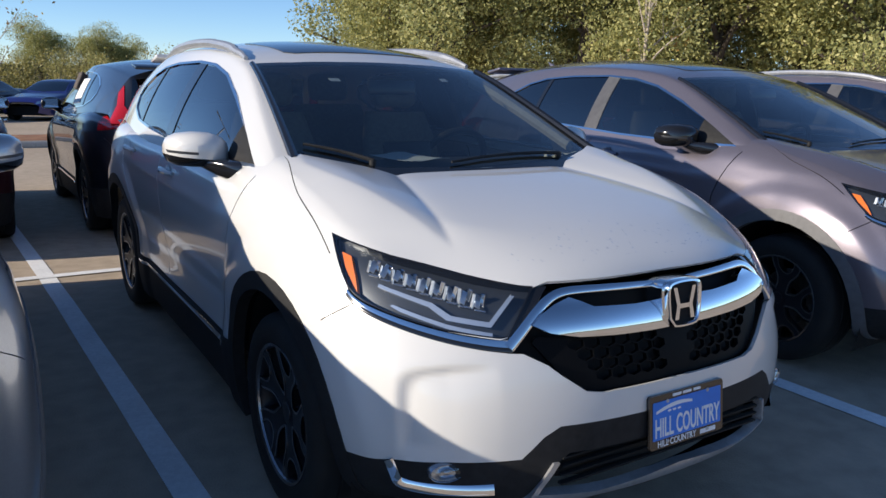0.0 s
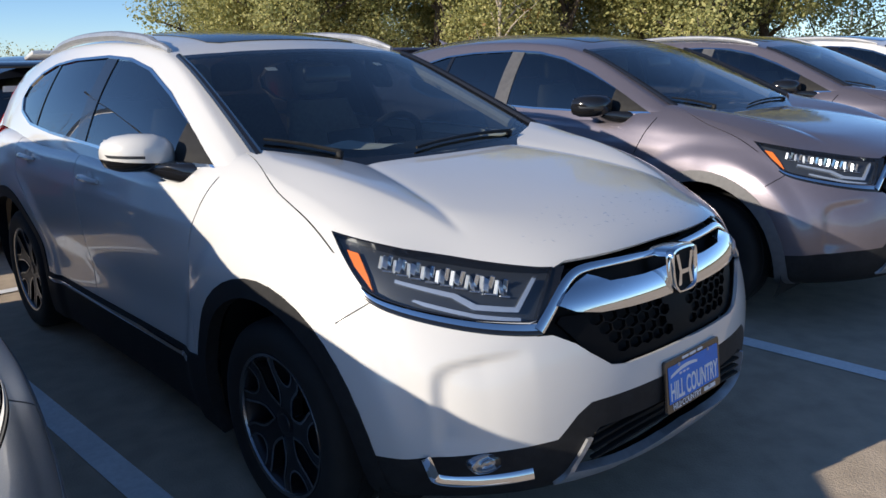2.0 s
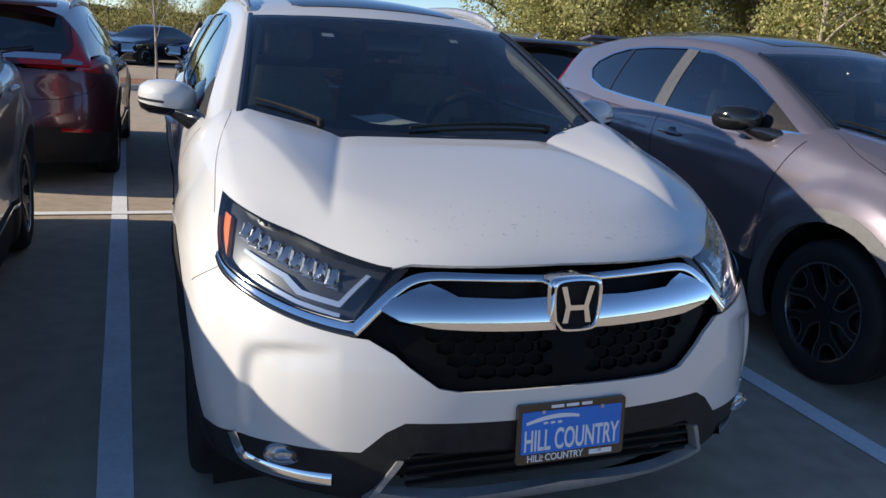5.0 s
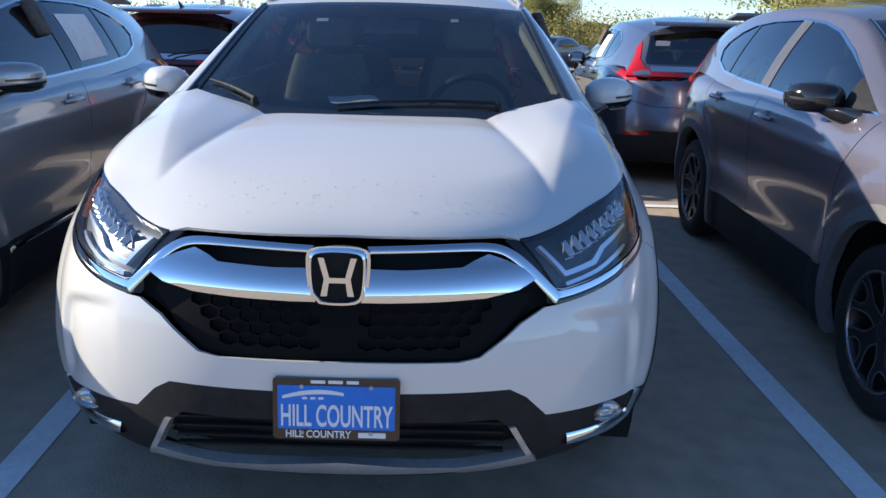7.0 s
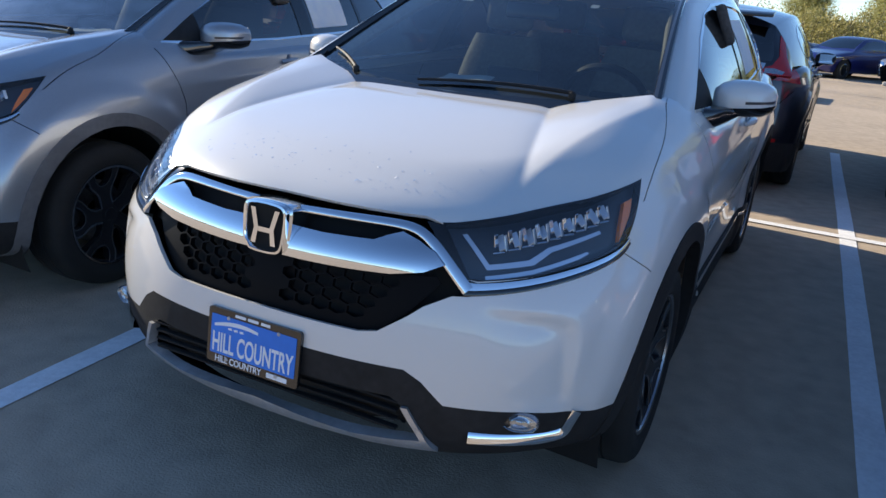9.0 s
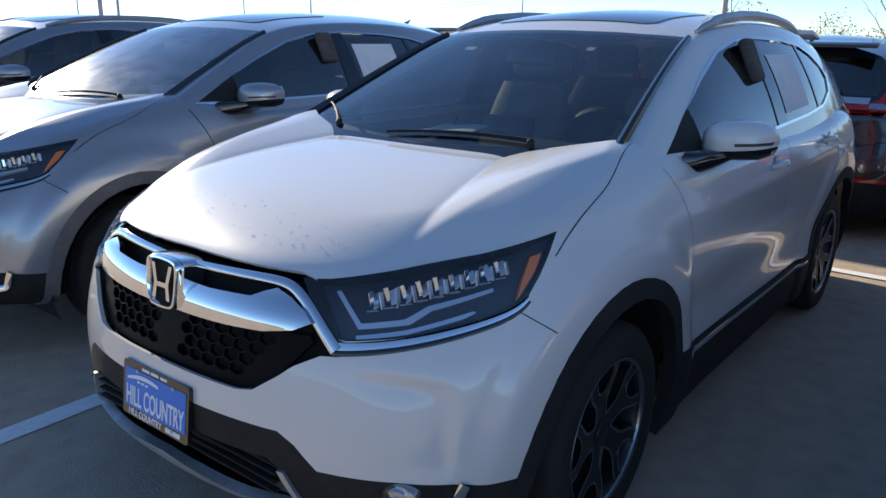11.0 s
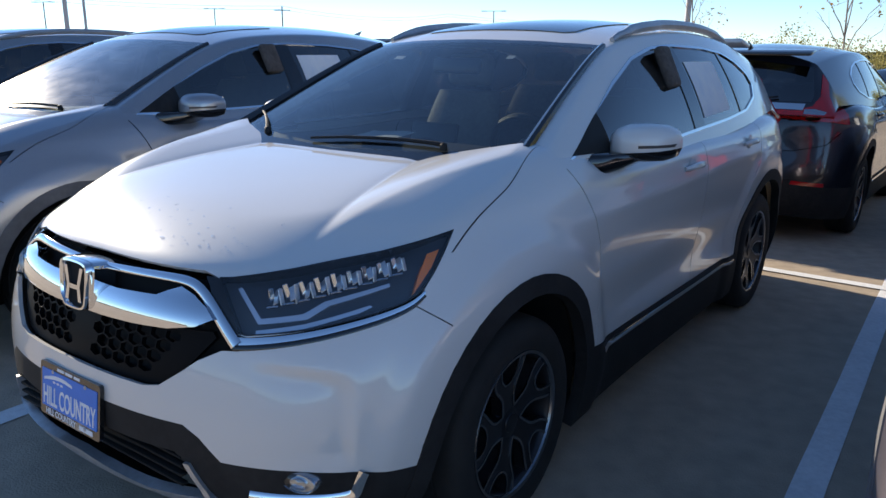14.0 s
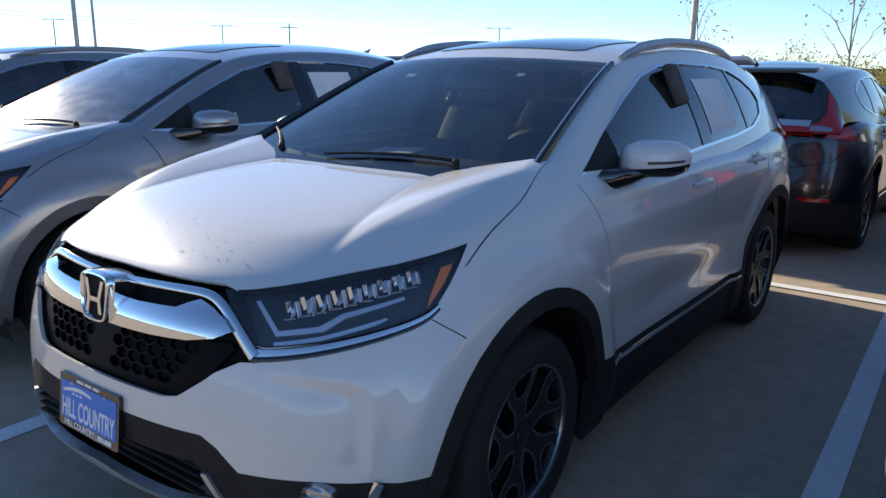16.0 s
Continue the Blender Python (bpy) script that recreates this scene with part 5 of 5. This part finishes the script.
# ---- things on the cars ----
EXTRA["sticker"].materials.append(PAPER)
foam_a, foam_b = box(0.045, 0.135, 0.19, None, 0.018, 3), box(0.040, 0.150, 0.185, None, 0.016, 3)
foam_mesh = [to_mesh("foam_pad", foam_a), to_mesh("foam_pad", foam_b)]
for me in foam_mesh:
    me.materials.append(FOAM)
for car in (white, grey, black, blue):
    note = tagged(new("window_sticker", EXTRA["sticker"]), "white printed price sheet on a rear side window", "sticker", "window price sheets")
    note.matrix_basis = car.matrix_basis.copy()
    pad = tagged(new("edge_guard", None), "brown foam guard clipped over a side window", "edge guard", "foam guards")
    pad.matrix_basis = car.matrix_basis.copy()
    for me, x, y, z, rz in ((foam_mesh[0], 0.735, 2.40, 1.425, 6), (foam_mesh[1], 0.672, 2.31, 1.42, -4)):
        o = new("pad", me)
        o.parent = pad
        o.matrix_basis = pose(x, y, z, 0, -24, rz)
for car, x, rz in ((white, -0.12, 12), (grey, 0.15, -8)):
    sheet = grid_bm([[(0.10 * u, 0.14 * v, 0.004 * math.sin(3 * u) + 0.006 * v * v) for v in np.linspace(-1, 1, 7)] for u in np.linspace(-1, 1, 7)], flip=True)
    o = tagged(part("dashboard_paper", thick(sheet, 0.001), PAPER), "loose white paper lying on the dashboard", "paper")
    o.matrix_basis = car.matrix_basis @ pose(x, 1.44, 1.142, 0, 0, rz)
for car in (white,):
    for x, y, w in ((-0.30, 1.80, 0.05), (0.28, 1.82, 0.035)):
        sec = np.array(sorted(map(tuple, cabin_section(y))))
        o = tagged(part("windshield_label", box(w, 0.03, 0.001), PAPER), "small white paper label inside the windshield", "label", "windshield labels")
        o.matrix_basis = car.matrix_basis @ pose(x, y, float(np.interp(abs(x), sec[:, 0], sec[:, 1])) - 0.012, 24)
for car in (black, blue):
    o = tagged(part("window_label", box(0.13, 0.002, 0.05), PAPER), "small white label on a rear window", "label", "rear window labels")
    o.matrix_basis = car.matrix_basis @ pose(0.46, 4.432, 1.36, -32)
# drops of water on the bonnet
probe = bonnet_half()
tops = [v.co.copy() for v in probe.verts if v.co.z > 0.98 and 0.15 < v.co.y < 1.0 and v.co.x < 0.62]
probe.free()
rng = random.Random(4)
drops = bmesh.new()
for k in range(900):
    p = rng.choice(tops)
    p = Vector((p.x * rng.choice((-1, 1)), p.y, p.z))
    if rng.random() > 0.62 - abs(p.y - 0.24) * 3.0 - 0.25 * abs(p.x - 0.2):
        continue
    r = rng.uniform(0.0016, 0.0040) * (1.5 if rng.random() < 0.15 else 1.0)
    bmesh.ops.create_icosphere(drops, subdivisions=1, radius=r, matrix=Matrix.Translation(p) @ Matrix.Diagonal((1, rng.uniform(1, 2.2), 0.45, 1)))
DROP = glass("water_drop", (0.97, 0.98, 1.0), 1.33, 0.12, 0.20)
tagged(part("water_drops", drops, DROP), "scattered clear water drops on the white hood", "water", kind="stuff")


# ---- saloon cars across the lane ----
def saloon_parts():
    """A low four-door saloon: body, cabin, panes, lamps and wheels."""
    ys = np.linspace(0, 4.8, 60)
    half_w = keyed([(0, 0.60), (0.15, 0.78), (0.5, 0.88), (1.0, 0.92), (2.4, 0.93), (3.8, 0.92), (4.4, 0.86), (4.7, 0.76), (4.8, 0.66)], ys)
    top = keyed([(0, 0.62), (0.1, 0.72), (0.5, 0.84), (1.3, 0.95), (2.4, 0.97), (3.6, 1.0), (4.4, 1.04), (4.7, 1.0), (4.8, 0.85)], ys)
    rows = []
    for y, w, t in zip(ys, half_w, top):
        low = 0.22 + 0.10 * max(0, 1 - y / 0.3) + 0.10 * max(0, (y - 4.5) / 0.3)
        ctrl = [(w * 0.90, low), (w * 0.98, low + 0.10), (w, 0.5), (w * 1.0, (0.5 + t) / 2), (w * 0.97, t - 0.08), (w * 0.88, t - 0.01), (w * 0.5, t + 0.01), (0, t + 0.02)]
        rows.append([(x, y, z) for x, z in rounded(ctrl, 20)])
    body = grid_bm(rows)
    for hub in (0.92, 3.75):
        cut(body, "side", arc(hub, 0.33, 0.38, 0, 360, 28)[:-1], lambda c: c.x > 0.5)
    mouth = cut(body, "front", [(-0.1, 0.40), (0.42, 0.40), (0.48, 0.55), (0.40, 0.66), (-0.1, 0.68)], lambda c: c.y < 0.5)
    lamp = cut(body, "front", [(0.46, 0.60), (0.80, 0.66), (0.90, 0.76), (0.50, 0.70)], lambda c: c.y < 0.8)
    rows = []
    for y in np.linspace(1.35, 4.15, 40):
        zc = float(keyed([(1.35, 0.95), (1.8, 1.20), (2.2, 1.38), (2.7, 1.44), (3.3, 1.40), (3.8, 1.22), (4.15, 1.03)], y)[0])
        xe = float(keyed([(1.35, 0.78), (2.2, 0.60), (3.0, 0.58), (4.15, 0.66)], y)[0])
        ctrl = [(0.86, 0.90), (0.82, 0.96 + 0.25 * (zc - 0.96)), (xe + 0.06, zc - 0.12 * (zc - 0.9)), (xe, zc - 0.03), (xe * 0.6, zc), (0, zc + 0.01)]
        rows.append([(x, y, z) for x, z in rounded(ctrl, 18)])
    cab = grid_bm(rows)
    screen = cut(cab, "top", [(-0.1, 1.40), (0.70, 1.55), (0.58, 2.20), (-0.1, 2.12)], lambda c: c.z > 0.95)
    back = cut(cab, "top", [(-0.1, 3.45), (0.54, 3.40), (0.60, 4.0), (-0.1, 4.1)], lambda c: c.z > 0.95)
    side = cut(cab, "side", [(1.70, 1.02), (2.2, 1.27), (2.7, 1.34), (3.3, 1.30), (3.75, 1.10), (3.6, 1.03), (2.5, 1.0)], lambda c: c.x > 0.5)
    out = [("body", thick(both(body), 0.01), None), ("roof", thick(both(cab), 0.01), None), ("windshield", both(screen), PRIVACY), ("rear_window", both(back), PRIVACY), ("grille", both(push(mouth, -0.03)), PLASTIC),
           ("underbody", box(1.45, 4.0, 0.3, pose(0, 2.4, 0.36)), GAP)]
    for bm, nm, mt in ((side, "side_window", PRIVACY), (lamp, "headlight", REFLECTOR)):
        out += [(nm, bm.copy(), mt), (nm, flipped(bm), mt)]
    for hub in (0.92, 3.75):
        for s in (1, -1):
            m = Matrix.Translation((s * 0.82, hub, 0.33))
            out.append(("tyre", lathe([(-0.1, 0.21), (-0.105, 0.30), (-0.08, 0.33), (0.08, 0.33), (0.105, 0.30), (0.1, 0.21)], 32, m=m), RUBBER))
            rim = merge(*[box(0.03, 0.05, 0.40, Matrix.Rotation(radians(36 * k), 4, "X")) for k in range(5)], lathe([(0.03, 0.21), (0.04, 0.19), (-0.06, 0.18)], 32))
            rim.transform(m @ Matrix.Translation((s * 0.07, 0, 0)))
            out.append(("rim", rim, ALLOY))
    made = []
    for nm, bm, mt in out:
        me = to_mesh(nm, bm)
        me.materials.append(mt or SILVER)
        made.append((nm, me, mt))
    return made


SALOON = saloon_parts()


def saloon(label, mat, m):
    car = tagged(new("saloon_car", None), label, "car", "far row of parked cars")
    car.matrix_basis = m
    for nm, me, mt in SALOON:
        o = new(nm, me)
        o.parent = car
        if mt is None:
            o.material_slots[0].link = "OBJECT"
            o.material_slots[0].material = mat
    return car


for k, (x, label, mat) in enumerate(((-8.6, "black four-door saloon facing the lane", BLACK), (-5.7, "grey four-door saloon facing the lane", GREY), (-2.8, "black four-door saloon beside a blue one", BLACK), (0.1, "deep blue four-door saloon facing the lane", BLUE),
                                      (2.9, "silver four-door saloon facing the lane", SILVER), (5.8, "dark blue grey four-door saloon", BLUEGREY), (8.7, "white four-door saloon facing the lane", WHITE))):
    saloon(label, mat, facing(x, 28.0 + 0.2 * math.sin(5 * k), -35 + 2 * math.sin(3 * k)))

# ---- kerbed island across the lane ----
isle = box(9.0, 1.9, 0.15, pose(-3.6, 17.8, fall(17.8) + 0.075), 0.05, 2)
island = tagged(part("kerb_island", isle, KERB), "pale concrete kerb island across the lane", "kerb", kind="structure")
part("mulch_bed", grid_bm([[(-7.9 + 0.3 * i, 17.0 + 0.2 * j, fall(17.8) + 0.155 + 0.03 * noise.noise(Vector((i, j, 0)))) for j in range(9)] for i in range(29)], flip=True), MULCH, island, "orange-brown mulch bed")
stop = tagged(part("wheel_stop", box(1.7, 0.16, 0.12, pose(3.4, 27.0, fall(27.0) + 0.06), 0.03), KERB), "pale concrete wheel stop on the asphalt", "wheel stop")
field = grid_bm([[(x, y, fall(y) + 0.004) for y in (34.0, 40, 90, 300)] for x in (-300, -60, 0, 60, 300)], flip=True)
bmesh.ops.recalc_face_normals(field, faces=field.faces[:])
tagged(part("grass_verge", field, GRASS), "dry grass field beyond the parking lot", "grass", kind="structure")
side_field = grid_bm([[(x, y, fall(y) + 0.004) for y in (-200, 0, *GROUND_Y[:4], 33.9)] for x in (24, 60, 300)], flip=True)
bmesh.ops.recalc_face_normals(side_field, faces=side_field.faces[:])
tagged(part("grass_field", side_field, GRASS), "dry grass field under the oak trees", "grass", kind="structure")


# ---- plants ----
def leaf_mesh(name, centres, count, size, seed, mat, flat=0.6):
    """Many small folded leaf sprays scattered in lumps; centres: (x, y, z, radius)."""
    r = np.random.default_rng(seed)
    c = np.asarray(centres, float)
    weight = c[:, 3] ** 2
    pick = r.choice(len(c), count, p=weight / weight.sum())
    d = r.normal(size=(count, 3))
    d /= np.linalg.norm(d, axis=1)[:, None]
    rad = c[pick, 3] * (0.55 + 0.45 * r.random(count) ** 0.5) * (1 + 0.25 * r.normal(size=count) * 0.5)
    pos = c[pick, :3] + d * rad[:, None] * np.array([1, 1, flat + 0.2])
    a = r.normal(size=(count, 3))
    a /= np.linalg.norm(a, axis=1)[:, None]
    b = np.cross(a, r.normal(size=(count, 3)))
    b /= np.linalg.norm(b, axis=1)[:, None]
    s = size * (0.5 + r.random(count))[:, None]
    verts = np.stack([pos - a * s, pos - b * s * 0.55, pos + a * s, pos + b * s * 0.55], 1).reshape(-1, 3)
    faces = np.arange(count * 4).reshape(-1, 4)
    me = bpy.data.meshes.new(name)
    me.from_pydata(verts.tolist(), [], faces.tolist())
    me.materials.append(mat)
    return me


def branch_paths(height, spread, seed, limbs, start=0.25, girth=0.032):
    r = random.Random(seed)
    trunk = [(0.12 * math.sin(t * 3 + seed) * t * height * 0.15, 0.12 * math.cos(t * 4 + seed) * t * height * 0.15, height * 0.75 * t) for t in np.linspace(0, 1, 9)]
    paths = [(trunk, height * girth, height * girth * 0.25)]
    tips = [trunk[-1]]
    for k in range(limbs):
        t = start + (0.95 - start) * (k + r.random()) / limbs
        base = Vector(trunk[int(t * 8)])
        ang = k * 2.4 + r.random()
        out = Vector((math.cos(ang), math.sin(ang), 0)) * spread * r.uniform(0.6, 1.0) * (1.1 - 0.5 * t)
        rise = height * r.uniform(0.12, 0.38)
        line = [base + out * f + Vector((0, 0, rise * f**0.7)) + Vector((r.uniform(-1, 1), r.uniform(-1, 1), r.uniform(-0.5, 0.5))) * 0.06 * spread * f for f in np.linspace(0, 1, 7)]
        paths.append((line, height * girth * 0.42, height * girth * 0.09))
        tips += [line[-1], line[4]]
        for q in range(2):
            b0 = line[3 + q]
            o2 = Vector((r.uniform(-1, 1), r.uniform(-1, 1), r.uniform(0.2, 1))) * spread * 0.35
            paths.append(([b0 + o2 * f for f in np.linspace(0, 1, 4)], height * girth * 0.15, height * girth * 0.045))
            tips.append(b0 + o2)
    return paths, tips


def wood_bm(paths, n=7):
    return merge(*[tube(p, [a + (b - a) * k / (len(p) - 1) for k in range(len(p))], n) for p, a, b in paths])


def tree(name, label, height, spread, seed, limbs, leaves, size, leaf_mat, bark, lump, start=0.25, group="", girth=0.032):
    t = tagged(new(name, None), label, "tree", group)
    paths, tips = branch_paths(height, spread, seed, limbs, start, girth)
    part("trunk", wood_bm(paths), bark, t)
    r = random.Random(seed + 9)
    centres = [(p[0] + r.uniform(-0.3, 0.3) * lump, p[1] + r.uniform(-0.3, 0.3) * lump, p[2] + r.uniform(-0.2, 0.4) * lump, lump * r.uniform(0.55, 1.1)) for p in map(tuple, tips)]
    part("crown", leaf_mesh("crown", centres, leaves, size, seed, leaf_mat), leaf_mat, t)
    return t


oaks = [tree("oak_tree", "broad live oak with dense olive green crown", 8.5, 4.2, 3 + 7 * k, 14, 46000, 0.066, OAKLEAF, BARK, 1.55, 0.2, "oak trees beyond the lot") for k in range(3)]
spots = [(26, 33), (29.5, 30), (35, 33), (40, 29), (45.5, 34), (50, 30), (55.5, 32), (60, 29), (64, 33), (33, 40), (43, 42), (53, 41), (61, 40), (26.5, 42)]
for k, (az, dist) in enumerate(spots):
    m = pose(dist * math.sin(radians(az)), dist * math.cos(radians(az)) - 1, fall(dist * math.cos(radians(az)) - 1), 0, 0, 77 * k)
    s = 0.85 + 0.3 * ((k * 37) % 10) / 10
    if k < 3:
        oaks[k].matrix_basis = m
    else:
        o = copy_thing(oaks[k % 3], m)
        o.scale = (s, s, s)
for az, dist, s in ((-1.5, 62, 0.52), (3.4, 60, 0.57), (6.8, 58, 0.53), (8.6, 60, 0.46)):
    o = copy_thing(oaks[1], pose(dist * math.sin(radians(az)), dist * math.cos(radians(az)), fall(dist), 0, 0, 40 * az))
    o.scale = (s, s, s * 0.95)

young = tree("young_tree", "slender young tree with sparse yellow leaves", 5.2, 1.1, 21, 9, 220, 0.036, FALLLEAF, PALEBARK, 0.5, 0.3, "young trees by the lot", 0.0065)
young.matrix_basis = pose(-1.1, 17.8, fall(17.8) + 0.1)
copy_thing(young, pose(-6.1, 22.7, fall(22.7), 0, 0, 90))
bare = tree("bare_tree", "pale bare tree in front of the oaks", 7.0, 2.2, 33, 12, 240, 0.06, FALLLEAF, PALEBARK, 0.6, 0.3, "", 0.014)
bare.matrix_basis = pose(18.3, 17.7, fall(17.7))


def brush(name, label, az0, az1, dist, high, count, seed, size=0.10):
    r = random.Random(seed)
    t = tagged(new(name, None), label, "bushes", kind="stuff")
    centres, twigs = [], []
    for k in range(270):
        az = radians(az0 + (az1 - az0) * (k + r.random()) / 120)
        d = dist + r.uniform(-2.0, 3.0)
        h = high * (0.75 + 0.35 * noise.noise(Vector((k * 0.21, seed, 0))) + 0.15 * r.random())
        x, y = d * math.sin(az), d * math.cos(az)
        g = fall(y)
        for q in range(3):
            centres.append((x + r.uniform(-0.6, 0.6), y + r.uniform(-0.6, 0.6), g + h * (0.25 + 0.30 * q), r.uniform(0.55, 0.95)))
        for q in range(3):
            twigs.append(([(x, y, g), (x + r.uniform(-0.3, 0.3), y, g + h * 0.5), (x + r.uniform(-0.8, 0.8), y + r.uniform(-0.3, 0.3), g + h * r.uniform(0.9, 1.15))], 0.02, 0.005))
    part("stems", wood_bm(twigs, 4), BARK, t)
    part("leaves", leaf_mesh("leaves", centres, count, size, seed, BRUSHLEAF, 0.8), BRUSHLEAF, t)


brush("brush_hedge", "tall hedge of olive yellow brush behind the lot", -30, 24, 37, 2.6, 150000, 5, 0.052)
brush("brush_hedge", "dry brush thicket along the field edge", -62, -28, 60, 1.9, 14000, 8, 0.14)
wall = []
for k in range(241):
    a = radians(-180 + 1.5 * k)
    row = []
    for q in range(6):
        h = (2.2 + 1.3 * noise.noise(Vector((k * 0.13, 2.0, 0))) + 0.8 * noise.noise(Vector((k * 0.9, 5.0, 0)))) * (q / 5) ** 0.8
        d = 170 + 3 * noise.noise(Vector((k * 0.5, q * 0.7, 3.0)))
        row.append((d * math.sin(a), d * math.cos(a), fall(d * math.cos(a)) + max(0.0, h)))
    wall.append(row)
tagged(part("far_treeline", grid_bm(wall), FARWOOD), "low dark line of far woods on the horizon", "woods", kind="stuff")


# ---- poles, wires, far building ----
def at(az, dist, z=0.0):
    y = dist * math.cos(radians(az)) - 1.0
    return (dist * math.sin(radians(az)) + 1.9, y, fall(y) + z)


def mast(label, az, dist, height, radius, arm):
    t = tagged(new("street_lamp" if arm else "utility_pole", None), label, "street lamp" if arm else "pole")
    t.location = at(az, dist)
    part("pole", tube([(0, 0, 0), (0, 0, height * 0.5), (0, 0, height)], [radius, radius * 0.85, radius * 0.7], 12), POLE, t)
    if arm:
        part("arm", box(arm * 2, 0.10, 0.07, pose(0, 0, height, 0, 0, 25)), POLE, t)
        for s in (-1, 1):
            part("lamp_head", box(0.7, 0.32, 0.10, pose(0, 0, height, 0, 0, 25) @ pose(s * arm, 0, 0), 0.03), POLE, t)
    else:
        part("crossarm", box(2.2, 0.12, 0.12, pose(0, 0, height - 0.5, 0, 0, 40)), POLE, t)
    return t


mast("tall galvanised lot lamp with two heads", -19.1, 31, 9.0, 0.115, 1.1)
mast("far lot lamp with two heads", -32.7, 105, 6.9, 0.11, 1.3)
mast("far lot lamp with two heads", -52.4, 120, 7.4, 0.12, 1.3)
mast("far lot lamp with two heads", -63.0, 110, 7.2, 0.11, 1.2)
mast("wooden utility pole with a crossarm", -47.8, 110, 7.4, 0.14, 0)
mast("tall lot lamp close to the lane", -61.7, 42, 9.0, 0.12, 1.0)
mast("slim galvanised lot lamp by the lane", -60.6, 55, 9.5, 0.10, 1.0)
mast("far lot lamp with two heads", 69.7, 90, 7.0, 0.10, 1.0)
ends = [(-75, 105, 8.6), (-47.8, 110, 7.0), (-36, 140, 7.5), (-18, 210, 7.5)]
for lift in (0.0, 0.45):
    line = []
    for (a0, d0, h0), (a1, d1, h1) in zip(ends, ends[1:]):
        p, q = Vector(at(a0, d0, h0 + lift)), Vector(at(a1, d1, h1 + lift))
        line += [p + (q - p) * f + Vector((0, 0, -1.0 * 4 * f * (1 - f))) for f in np.linspace(0, 1, 10)]
    tagged(part("power_line", tube(line, 0.018, 5), GAP), "thin black overhead power line", "cable", "power lines")
hall = tagged(new("far_building", None), "long pale low building far across the field", "building")
hall.location = at(67.6, 150)
part("wall", box(9, 9, 3.2, pose(0, 0, 1.6)), STUCCO, hall, "", False)
part("roof", box(9.6, 9.6, 0.4, pose(0, 0, 3.4)), KERB, hall, "", False)
for k in range(4):
    part("window", box(1.2, 0.1, 1.0, pose(-3.3 + 2.2 * k, -4.53, 1.8)), GLOSSBLACK, hall, "", False)
